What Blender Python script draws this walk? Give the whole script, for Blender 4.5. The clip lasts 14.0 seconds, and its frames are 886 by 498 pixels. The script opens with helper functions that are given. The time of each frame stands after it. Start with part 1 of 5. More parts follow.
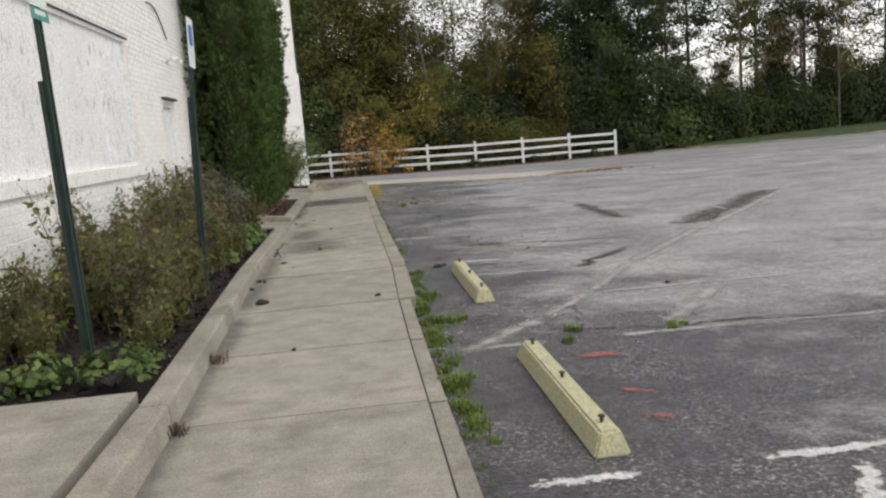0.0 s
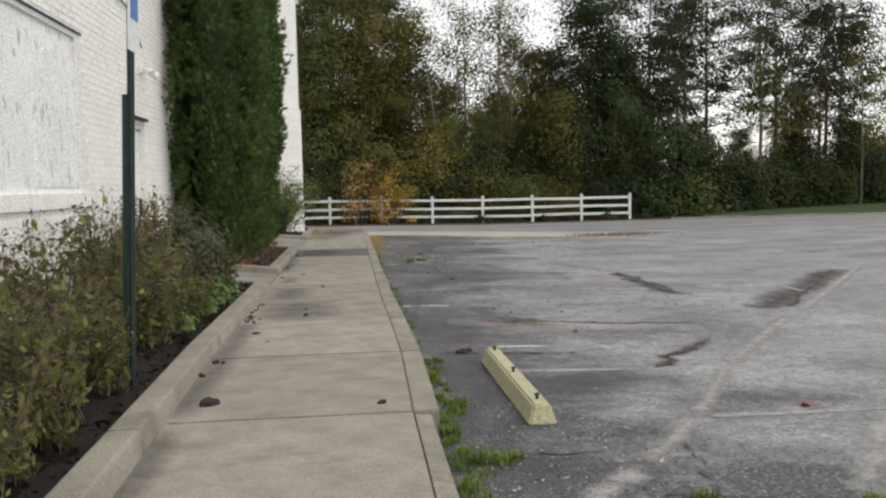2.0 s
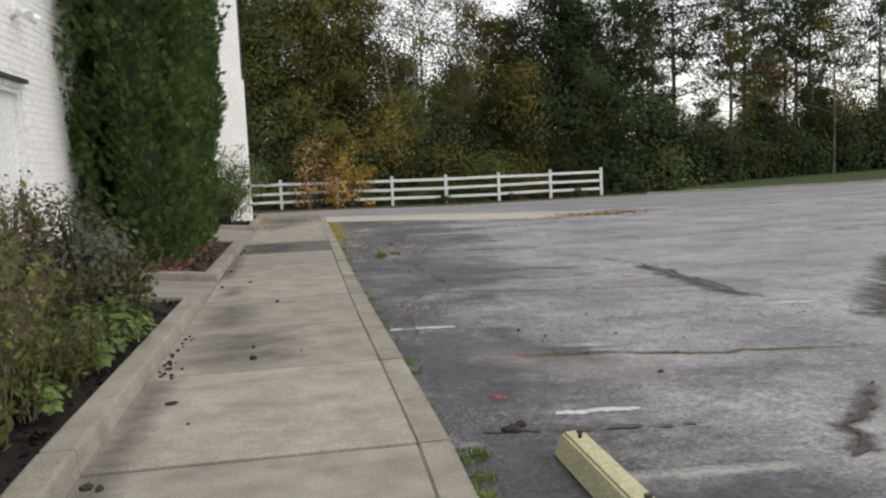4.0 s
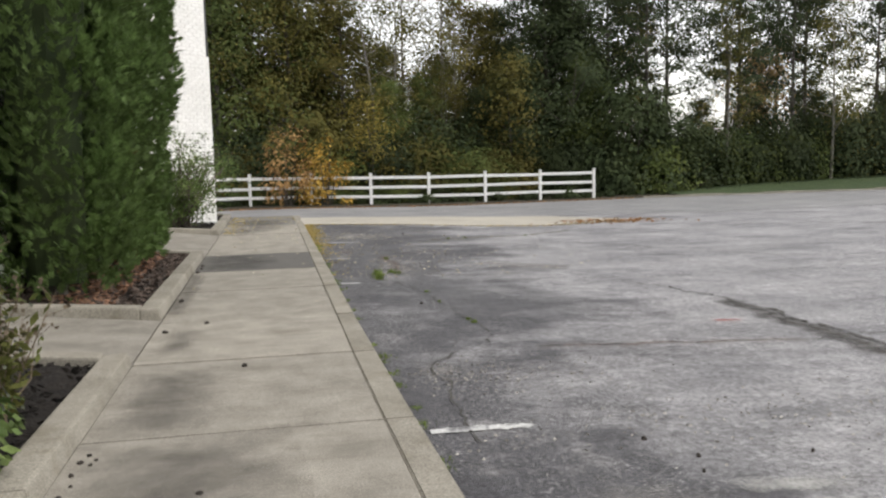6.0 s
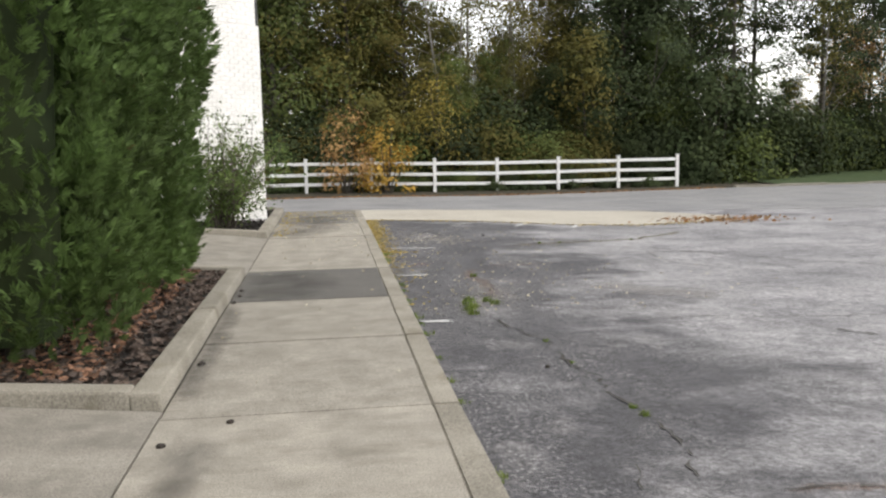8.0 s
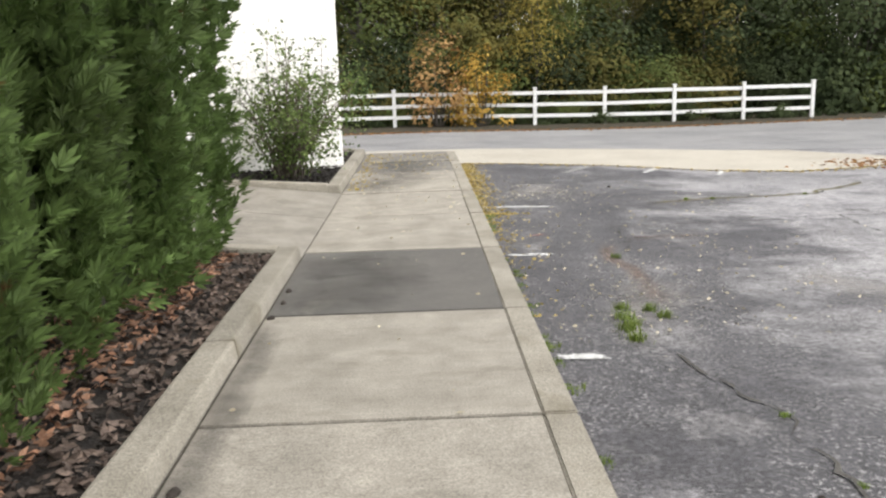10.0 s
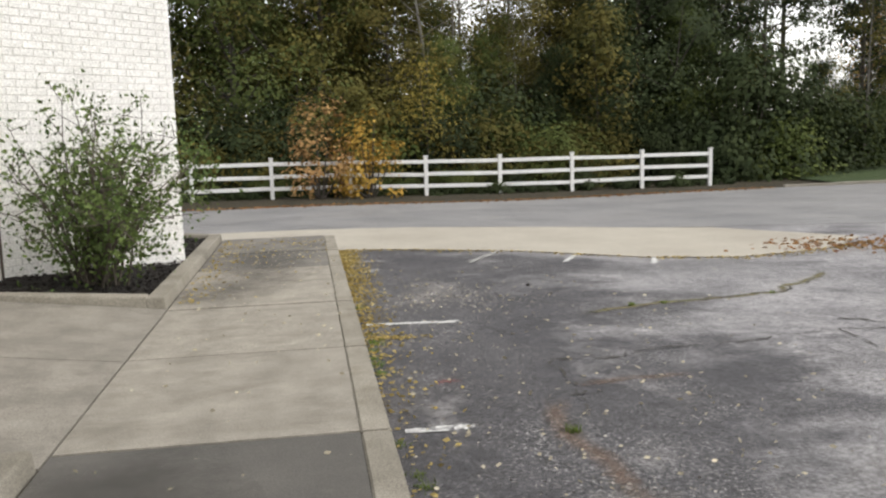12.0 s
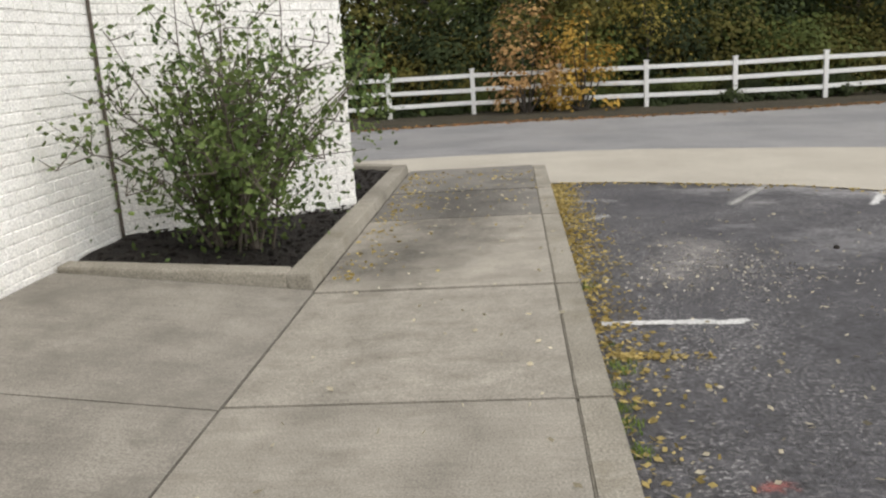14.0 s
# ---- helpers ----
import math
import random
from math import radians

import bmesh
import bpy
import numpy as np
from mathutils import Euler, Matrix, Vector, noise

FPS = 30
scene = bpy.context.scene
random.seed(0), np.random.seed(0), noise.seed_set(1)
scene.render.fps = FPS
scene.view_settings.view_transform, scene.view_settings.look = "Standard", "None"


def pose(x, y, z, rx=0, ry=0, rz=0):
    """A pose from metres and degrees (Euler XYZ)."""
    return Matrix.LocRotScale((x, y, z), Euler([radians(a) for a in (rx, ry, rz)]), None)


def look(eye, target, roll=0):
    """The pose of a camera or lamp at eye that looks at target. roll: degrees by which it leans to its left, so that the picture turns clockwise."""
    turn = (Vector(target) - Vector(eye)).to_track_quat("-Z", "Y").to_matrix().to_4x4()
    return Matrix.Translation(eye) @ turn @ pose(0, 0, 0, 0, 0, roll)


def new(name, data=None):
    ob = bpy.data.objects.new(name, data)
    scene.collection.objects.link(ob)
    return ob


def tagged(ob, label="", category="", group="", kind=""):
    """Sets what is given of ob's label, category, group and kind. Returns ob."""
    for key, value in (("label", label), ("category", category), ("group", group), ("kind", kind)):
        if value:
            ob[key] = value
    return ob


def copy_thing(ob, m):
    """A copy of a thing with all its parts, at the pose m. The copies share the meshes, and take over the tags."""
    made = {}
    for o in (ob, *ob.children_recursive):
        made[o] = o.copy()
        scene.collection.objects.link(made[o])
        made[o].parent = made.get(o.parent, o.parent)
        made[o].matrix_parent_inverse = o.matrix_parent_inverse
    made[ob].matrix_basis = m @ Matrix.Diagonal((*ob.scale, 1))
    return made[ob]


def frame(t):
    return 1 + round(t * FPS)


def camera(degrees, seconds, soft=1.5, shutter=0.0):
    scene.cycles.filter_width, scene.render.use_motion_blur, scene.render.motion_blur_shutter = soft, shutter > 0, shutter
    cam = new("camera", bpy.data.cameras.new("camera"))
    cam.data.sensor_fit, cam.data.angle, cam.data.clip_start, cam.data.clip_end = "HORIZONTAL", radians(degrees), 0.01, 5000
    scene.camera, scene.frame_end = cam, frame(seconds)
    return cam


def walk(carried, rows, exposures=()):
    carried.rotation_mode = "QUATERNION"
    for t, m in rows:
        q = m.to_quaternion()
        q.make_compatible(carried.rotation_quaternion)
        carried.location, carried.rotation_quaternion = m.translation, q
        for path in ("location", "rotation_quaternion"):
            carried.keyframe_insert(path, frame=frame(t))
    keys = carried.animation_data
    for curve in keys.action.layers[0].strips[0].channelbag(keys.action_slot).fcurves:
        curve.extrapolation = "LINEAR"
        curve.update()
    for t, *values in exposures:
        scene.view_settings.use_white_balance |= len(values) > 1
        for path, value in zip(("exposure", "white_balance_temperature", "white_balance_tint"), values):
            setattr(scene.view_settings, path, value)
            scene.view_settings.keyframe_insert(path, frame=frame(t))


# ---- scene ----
cam = camera(55.4, 14.0, soft=2.3)
PATH = [
    (0, (-0.3, -6.654, 1.488), (-0.104, -4.683, 1.209), -4.7),
    (0.2, (-0.285, -6.38, 1.46), (-0.135, -4.41, 1.158), -4.5),
    (0.5, (-0.267, -5.961, 1.42), (-0.241, -3.978, 1.163), -4.8),
    (1, (-0.258, -5.381, 1.386), (-0.14, -3.398, 1.154), -4.0),
    (1.5, (-0.252, -4.755, 1.359), (-0.051, -2.775, 1.157), -1.5),
    (2, (-0.33, -4.084, 1.364), (-0.116, -2.102, 1.212), -1.2),
    (2.2, (-0.339, -3.795, 1.366), (-0.068, -1.82, 1.203), -0.8),
    (4.3, (-0.431, -0.611, 1.324), (-0.11, 1.352, 1.118), -2.6),
    (4.5, (-0.406, -0.281, 1.318), (-0.067, 1.679, 1.111), -2.0),
    (5, (-0.452, 0.458, 1.305), (-0.038, 2.401, 1.079), -1.5),
    (5.5, (-0.481, 1.169, 1.315), (-0.069, 3.11, 1.063), -2.9),
    (6, (-0.52, 1.881, 1.348), (-0.126, 3.83, 1.134), -1.3),
    (6.5, (-0.508, 2.617, 1.387), (-0.148, 4.572, 1.173), -0.5),
    (7, (-0.545, 3.289, 1.432), (-0.238, 5.255, 1.233), -0.2),
    (7.5, (-0.531, 3.996, 1.444), (-0.173, 5.951, 1.216), -2.8),
    (8, (-0.541, 4.729, 1.467), (-0.276, 6.695, 1.213), -1.1),
    (8.2, (-0.52, 5.007, 1.462), (-0.31, 6.98, 1.215), -2.0),
    (10.3, (-0.48, 8.06, 1.472), (-0.438, 10.014, 1.049), -1.7),
    (10.5, (-0.458, 8.353, 1.473), (-0.213, 10.293, 1.053), -2.7),
    (11, (-0.341, 9.059, 1.486), (-0.011, 10.996, 1.111), -2.4),
    (11.5, (-0.285, 9.76, 1.492), (0.043, 11.704, 1.151), -0.0),
    (12, (-0.205, 10.459, 1.483), (0.104, 12.417, 1.213), -1.6),
    (12.5, (-0.173, 11.214, 1.451), (0.145, 13.156, 1.094), -4.5),
    (13, (-0.156, 11.871, 1.441), (0.111, 13.81, 1.029), -3.3),
    (13.5, (-0.215, 12.508, 1.43), (-0.142, 14.459, 0.996), -3.1),
    (14, (-0.207, 13.137, 1.408), (-0.386, 15.076, 0.953), -3.8),
]
walk(cam, [(t, look(eye, target, roll)) for t, eye, target, roll in PATH], [(0, 0.6, 6850, 10), (0.5, 0.85, 6850, 10), (1.0, 0.8, 6850, 10), (1.5, 0.6, 6850, 10), (2.2, 0.55, 6850, 10), (4.5, 0.62, 6750, 10), (5.5, 0.9, 6800, 10), (7, 0.95, 6850, 10), (8.2, 1.15, 6850, 10), (10.5, 1.5, 6850, 10), (11, 1.08, 6900, 10), (12.5, 0.95, 6900, 10), (14, 0.88, 6900, 10)])

# ---- light: overcast dusk sky, broad soft sun ----
world = bpy.data.worlds.new("overcast_sky")
scene.world = world
world.use_nodes = True
wn, wl = world.node_tree.nodes, world.node_tree.links
sky = wn.new("ShaderNodeTexSky")
sky.sky_type, sky.sun_disc = "NISHITA", False
sky.sun_elevation, sky.sun_rotation = radians(58), radians(120)
sky.dust_density, sky.air_density, sky.ozone_density = 0.6, 1.0, 1.0
pale = wn.new("ShaderNodeHueSaturation")
pale.inputs["Saturation"].default_value = 0.18
wl.new(sky.outputs[0], pale.inputs["Color"])
wl.new(pale.outputs[0], wn["Background"].inputs[0])
wn["Background"].inputs[1].default_value = 0.15
sun = new("sun", bpy.data.lights.new("sun", "SUN"))
sun.data.energy, sun.data.angle, sun.data.color = 0.8, radians(40), (1.0, 0.97, 0.92)
sun.matrix_world = look((14, -8, 26), (0, 0, 0))

# ---- materials ----


def mat(name, base, alt, rough=0.85, scale=6.0, fine=80.0, bump=0.3, dist=0.01, island=0.0, obj=0.0, stain=None, stain_scale=0.7, spec=0.4, stain_lo=0.5, stain_hi=0.68, rough2=None, through_light=0.0, brush=0.0, stretch=None):
    """A surface with two scales of variation, bump, optional stains, and per-piece colour shifts."""
    m = bpy.data.materials.new(name)
    m.use_nodes = True
    n, l = m.node_tree.nodes, m.node_tree.links
    b = n["Principled BSDF"]
    geo = n.new("ShaderNodeNewGeometry")

    def noise_tex(sc, detail=6, rgh=0.6, squeeze=None):
        t = n.new("ShaderNodeTexNoise")
        t.inputs["Scale"].default_value, t.inputs["Detail"].default_value, t.inputs["Roughness"].default_value = sc, detail, rgh
        where = geo.outputs["Position"]
        if squeeze:
            mp = n.new("ShaderNodeMapping")
            mp.inputs["Scale"].default_value = squeeze
            l.new(where, mp.inputs[0])
            where = mp.outputs[0]
        l.new(where, t.inputs["Vector"])
        return t

    def mixer(fac, a, c, blend="MIX"):
        x = n.new("ShaderNodeMix")
        x.data_type, x.blend_type = "RGBA", blend
        for sock, v in ((x.inputs[0], fac), (x.inputs[6], a), (x.inputs[7], c)):
            if hasattr(v, "is_output"):
                l.new(v, sock)
            else:
                sock.default_value = v if isinstance(v, float) else (*v, 1)
        return x.outputs[2]

    def ramp(v, lo, hi):
        r = n.new("ShaderNodeMapRange")
        l.new(v, r.inputs[0])
        r.inputs[1].default_value, r.inputs[2].default_value = lo, hi
        return r.outputs[0]

    big, small = noise_tex(scale), noise_tex(fine, 3)
    col = mixer(ramp(big.outputs[0], 0.32, 0.68), base, alt)
    grain = ramp(small.outputs[0], 0.3, 0.7)
    shade = mixer(grain, (0.64, 0.64, 0.64), (1.32, 1.32, 1.32))
    col = mixer(1.0, col, shade, "MULTIPLY")
    if brush:
        # a broom finish: fine lines drawn across the walk
        lines = ramp(noise_tex(1.0, 4, 0.6, (2.5, 70.0, 2.5)).outputs[0], 0.3, 0.7)
        col = mixer(1.0, col, mixer(lines, (1 - brush,) * 3, (1 + brush,) * 3), "MULTIPLY")
    if stain:
        st = ramp(noise_tex(stain_scale, 7, 0.65, stretch).outputs[0], stain_lo, stain_hi)
        col = mixer(st, col, stain)
    for amount, source in ((island, "island"), (obj, "obj")):
        if amount:
            v = geo.outputs["Random Per Island"] if source == "island" else n.new("ShaderNodeObjectInfo").outputs["Random"]
            lo, hi = 1 - amount, 1 + amount
            r = n.new("ShaderNodeMapRange")
            l.new(v, r.inputs[0])
            r.inputs[3].default_value, r.inputs[4].default_value = lo, hi
            comb = n.new("ShaderNodeCombineColor")
            for k in range(3):
                l.new(r.outputs[0], comb.inputs[k])
            col = mixer(1.0, col, comb.outputs[0], "MULTIPLY")
    l.new(col, b.inputs["Base Color"])
    b.inputs["Roughness"].default_value = rough
    b.inputs["Specular IOR Level"].default_value = spec
    if rough2 is not None:
        r = n.new("ShaderNodeMapRange")
        l.new(noise_tex(0.45, 5).outputs[0], r.inputs[0])
        r.inputs[1].default_value, r.inputs[2].default_value = 0.38, 0.62
        r.inputs[3].default_value, r.inputs[4].default_value = rough, rough2
        l.new(r.outputs[0], b.inputs["Roughness"])
    if bump:
        bn = n.new("ShaderNodeBump")
        bn.inputs["Strength"].default_value, bn.inputs["Distance"].default_value = bump, dist
        l.new(small.outputs[0], bn.inputs["Height"])
        l.new(bn.outputs[0], b.inputs["Normal"])
    if through_light:
        tr = n.new("ShaderNodeBsdfTranslucent")
        l.new(col, tr.inputs[0])
        ms = n.new("ShaderNodeMixShader")
        ms.inputs[0].default_value = through_light
        l.new(b.outputs[0], ms.inputs[1])
        l.new(tr.outputs[0], ms.inputs[2])
        l.new(ms.outputs[0], n["Material Output"].inputs[0])
    return m


def asphalt_mat():
    """Aged pale asphalt with light aggregate, and darker sealed stalls towards the kerb."""
    m = bpy.data.materials.new("asphalt")
    m.use_nodes = True
    n, l = m.node_tree.nodes, m.node_tree.links
    b = n["Principled BSDF"]
    geo = n.new("ShaderNodeNewGeometry")

    def nz(sc, detail, rgh, stretch=None):
        t = n.new("ShaderNodeTexNoise")
        t.inputs["Scale"].default_value, t.inputs["Detail"].default_value, t.inputs["Roughness"].default_value = sc, detail, rgh
        if stretch:
            mp = n.new("ShaderNodeMapping")
            mp.inputs["Scale"].default_value = stretch
            l.new(geo.outputs["Position"], mp.inputs[0])
            l.new(mp.outputs[0], t.inputs["Vector"])
        else:
            l.new(geo.outputs["Position"], t.inputs["Vector"])
        return t.outputs[0]

    def rng(v, a, c, lo=0.0, hi=1.0):
        r = n.new("ShaderNodeMapRange")
        l.new(v, r.inputs[0])
        for k, x in enumerate((a, c, lo, hi)):
            r.inputs[k + 1].default_value = x
        return r.outputs[0]

    def mix(fac, a, c, blend="MIX"):
        x = n.new("ShaderNodeMix")
        x.data_type, x.blend_type = "RGBA", blend
        for sock, v in ((x.inputs[0], fac), (x.inputs[6], a), (x.inputs[7], c)):
            if hasattr(v, "is_output"):
                l.new(v, sock)
            else:
                sock.default_value = v if isinstance(v, float) else (*v, 1)
        return x.outputs[2]

    def add(a, c):
        x = n.new("ShaderNodeMath")
        l.new(a, x.inputs[0])
        l.new(c, x.inputs[1])
        return x.outputs[0]

    sep = n.new("ShaderNodeSeparateXYZ")
    l.new(geo.outputs["Position"], sep.inputs[0])
    col = mix(rng(nz(0.7, 8, 0.68), 0.36, 0.66), (0.19, 0.186, 0.196), (0.365, 0.356, 0.366))
    streaks = rng(nz(0.9, 7, 0.66, (0.35, 1.5, 1.0)), 0.50, 0.68, 0.0, 0.6)
    col = mix(streaks, col, (0.115, 0.112, 0.12))
    wide = add(rng(sep.outputs[0], 0.2, 4.2, 0.17, -0.17), rng(sep.outputs[1], 9.0, 14.0, 0.0, 0.10))
    wide = add(wide, rng(sep.outputs[1], 1.0, -2.0, 0.0, 0.14))
    sealed = rng(add(nz(0.42, 9, 0.68, (0.9, 1.3, 1.0)), wide), 0.47, 0.60)
    col = mix(sealed, col, (0.062, 0.060, 0.067))
    pale = rng(nz(1.3, 9, 0.74, (0.9, 0.7, 1.0)), 0.56, 0.70, 0.0, 0.85)
    col = mix(pale, col, (0.29, 0.28, 0.283))
    rusty = rng(nz(0.55, 8, 0.7), 0.64, 0.78, 0.0, 0.4)
    col = mix(rusty, col, (0.22, 0.175, 0.135))
    blotch = rng(nz(7, 8, 0.82), 0.34, 0.66)
    col = mix(1.0, col, mix(blotch, (0.6, 0.6, 0.6), (1.4, 1.4, 1.4)), "MULTIPLY")
    grain = rng(nz(30, 6, 0.85), 0.36, 0.64)
    col = mix(1.0, col, mix(grain, (0.36, 0.36, 0.36), (1.7, 1.7, 1.7)), "MULTIPLY")
    # exposed aggregate, in patches
    chip = rng(nz(44, 4, 0.7), 0.52, 0.66)
    gate = rng(nz(0.8, 8, 0.74), 0.42, 0.58, 0.0, 0.95)
    both = n.new("ShaderNodeMath")
    both.operation = "MULTIPLY"
    l.new(chip, both.inputs[0])
    l.new(gate, both.inputs[1])
    col = mix(both.outputs[0], col, (0.43, 0.42, 0.42))
    l.new(col, b.inputs["Base Color"])
    l.new(rng(nz(0.5, 5, 0.6), 0.38, 0.62, 0.62, 0.44), b.inputs["Roughness"])
    bn = n.new("ShaderNodeBump")
    bn.inputs["Strength"].default_value, bn.inputs["Distance"].default_value = 0.9, 0.02
    l.new(nz(60, 4, 0.7), bn.inputs["Height"])
    l.new(bn.outputs[0], b.inputs["Normal"])
    return m


M_ASPHALT = asphalt_mat()
M_ROADWAY = mat("old_asphalt_lane", (0.20, 0.20, 0.205), (0.28, 0.275, 0.275), 0.7, 0.6, 90, 0.5, 0.01, rough2=0.5)
M_CONCRETE = mat("sidewalk_concrete", (0.232, 0.214, 0.183), (0.345, 0.319, 0.276), 0.85, 3.4, 110, 0.4, 0.006, obj=0.09, stain=(0.17, 0.154, 0.128), stain_scale=2.6, stain_lo=0.54, stain_hi=0.78, brush=0.08, stretch=(0.7, 1.4, 1.0))
M_WALKWAY = mat("older_walkway_concrete", (0.19, 0.175, 0.152), (0.285, 0.264, 0.23), 0.85, 2.6, 110, 0.4, 0.006, stain=(0.15, 0.138, 0.118), stain_scale=2.1, stain_lo=0.52, stain_hi=0.76, brush=0.08)
M_DAMP = mat("damp_concrete", (0.085, 0.081, 0.075), (0.125, 0.118, 0.108), 0.7, 1.6, 120, 0.3, 0.006, stain=(0.24, 0.225, 0.196), stain_scale=1.3, stain_lo=0.58, stain_hi=0.75, brush=0.06, stretch=(1.0, 0.6, 1.0))
M_DUSKY = mat("weathered_concrete", (0.15, 0.141, 0.126), (0.235, 0.22, 0.196), 0.8, 1.6, 120, 0.4, 0.006, obj=0.06, stain=(0.105, 0.098, 0.09), stain_scale=1.9, stain_lo=0.5, stain_hi=0.7, brush=0.06)
M_KERB = mat("kerb_concrete", (0.205, 0.188, 0.155), (0.335, 0.31, 0.264), 0.9, 1.8, 90, 0.5, 0.01, obj=0.08, stain=(0.17, 0.15, 0.11), stain_scale=2.2, stain_lo=0.54, stain_hi=0.72)
M_APRON = mat("apron_concrete", (0.36, 0.33, 0.28), (0.45, 0.42, 0.36), 0.85, 0.7, 100, 0.3, 0.006)
M_JOINT = mat("joint_dirt", (0.06, 0.055, 0.045), (0.10, 0.09, 0.07), 0.95, 3, 60)
M_SOIL = mat("leaf_litter_soil", (0.028, 0.025, 0.015), (0.058, 0.046, 0.026), 0.95, 1.2, 25, 0.8, 0.04)
M_MULCH = mat("dark_bark_mulch", (0.012, 0.010, 0.009), (0.03, 0.024, 0.02), 0.95, 9, 60, 1.0, 0.03)
M_CHIP = mat("bark_chips", (0.055, 0.041, 0.034), (0.13, 0.096, 0.078), 0.9, 9, 90, 0.4, 0.01, island=0.6)
M_CHIP_PALE = mat("dry_needles", (0.20, 0.10, 0.06), (0.30, 0.17, 0.11), 0.9, 9, 90, 0.4, 0.01, island=0.5)
M_BRICK = mat("white_painted_brick", (0.80, 0.79, 0.76), (0.86, 0.85, 0.83), 0.6, 3, 70, 0.15, 0.004, obj=0.03, island=0.03, stain=(0.70, 0.68, 0.64), stain_scale=1.1, stain_lo=0.58, stain_hi=0.8)
M_MORTAR = mat("painted_mortar", (0.73, 0.715, 0.69), (0.79, 0.775, 0.75), 0.8, 3, 70)
M_OSB = mat("painted_chipboard", (0.78, 0.78, 0.78), (0.86, 0.86, 0.87), 0.55, 2, 45, 0.5, 0.012, stain=(0.42, 0.42, 0.42), stain_scale=16, stain_lo=0.58, stain_hi=0.64, stretch=(1.0, 1.0, 0.28))
M_WHITE = mat("white_paint", (0.74, 0.74, 0.73), (0.82, 0.82, 0.81), 0.5, 3, 60, 0.15, 0.004, stain=(0.55, 0.54, 0.50), stain_scale=3, stain_lo=0.6, stain_hi=0.8)
M_DARK = mat("dark_metal", (0.03, 0.03, 0.03), (0.05, 0.05, 0.05), 0.5, 6, 60)
M_POST = mat("green_steel", (0.012, 0.03, 0.026), (0.025, 0.05, 0.043), 0.5, 8, 120, 0.2, 0.003)
M_SIGN = mat("sign_white", (0.7, 0.74, 0.74), (0.78, 0.8, 0.8), 0.4, 4, 60, 0.0)
M_BLUE = mat("sign_blue", (0.05, 0.14, 0.45), (0.06, 0.17, 0.5), 0.4, 4, 60, 0.0)
M_SGREEN = mat("sign_green", (0.05, 0.28, 0.22), (0.07, 0.33, 0.26), 0.4, 4, 60, 0.0)
M_STOP = mat("faded_yellow_concrete", (0.42, 0.40, 0.25), (0.50, 0.48, 0.31), 0.8, 4, 70, 0.4, 0.006, stain=(0.33, 0.33, 0.24), stain_scale=4, stain_lo=0.52, stain_hi=0.7)
M_RUST = mat("rusty_bolt", (0.035, 0.028, 0.024), (0.06, 0.04, 0.03), 0.7, 20, 90)
M_LINE = mat("worn_white_line", (0.62, 0.62, 0.61), (0.45, 0.45, 0.45), 0.7, 6, 60, 0.5, 0.01, stain=(0.14, 0.138, 0.145), stain_scale=5, stain_lo=0.48, stain_hi=0.58)
M_CRACK = mat("crack_filler", (0.05, 0.047, 0.044), (0.10, 0.094, 0.084), 0.8, 9, 60, 0.5, 0.01)
M_TRENCH = mat("broken_asphalt", (0.05, 0.045, 0.04), (0.10, 0.085, 0.07), 0.9, 4, 40, 0.9, 0.02)
M_FALLEN_GRIT = mat("loose_stone_grit", (0.30, 0.28, 0.25), (0.42, 0.40, 0.37), 0.9, 5, 60, island=0.4)
M_BARK = mat("tree_bark", (0.05, 0.042, 0.035), (0.10, 0.088, 0.075), 0.9, 4, 30, 0.8, 0.03)
M_PALEBARK = mat("pale_bark", (0.13, 0.12, 0.10), (0.2, 0.185, 0.16), 0.9, 4, 30, 0.6, 0.02)
L = dict(rough=0.6, fine=15, bump=0.0, spec=0.15, through_light=0.35)
WOOD = dict(rough=0.65, fine=2.2, bump=0.0, spec=0.1, through_light=0.22)
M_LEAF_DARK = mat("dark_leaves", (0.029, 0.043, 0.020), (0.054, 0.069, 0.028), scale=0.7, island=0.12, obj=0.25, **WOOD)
M_LEAF_GREEN = mat("green_leaves", (0.058, 0.086, 0.026), (0.115, 0.132, 0.038), scale=0.6, island=0.12, obj=0.22, **WOOD)
M_LEAF_OLIVE = mat("olive_autumn_leaves", (0.078, 0.086, 0.027), (0.165, 0.135, 0.036), scale=0.45, island=0.14, obj=0.22, **WOOD)
M_LEAF_GOLD = mat("gold_autumn_leaves", (0.36, 0.22, 0.045), (0.44, 0.29, 0.07), scale=0.9, island=0.25, obj=0.15, **WOOD)
M_LEAF_YELLOW = mat("dull_yellow_leaves", (0.19, 0.16, 0.04), (0.28, 0.22, 0.055), scale=0.8, island=0.22, **WOOD)
M_LEAF_ORANGE = mat("orange_autumn_leaves", (0.36, 0.205, 0.09), (0.42, 0.27, 0.115), scale=0.9, island=0.25, obj=0.1, **WOOD)
M_ARB = mat("arborvitae_sprays", (0.060, 0.086, 0.028), (0.118, 0.185, 0.056), scale=1.1, island=0.3, stain=(0.12, 0.062, 0.03), stain_scale=2.9, stain_lo=0.66, stain_hi=0.72, **L)
M_BUSH = mat("shrub_leaves", (0.075, 0.125, 0.042), (0.175, 0.225, 0.072), scale=3, island=0.45, **L)
M_SAGE = mat("grey_green_leaves", (0.075, 0.085, 0.062), (0.135, 0.145, 0.105), scale=3, island=0.3, **L)
M_STEM = mat("shrub_stems", (0.075, 0.06, 0.048), (0.13, 0.11, 0.09), 0.9, 8, 60)
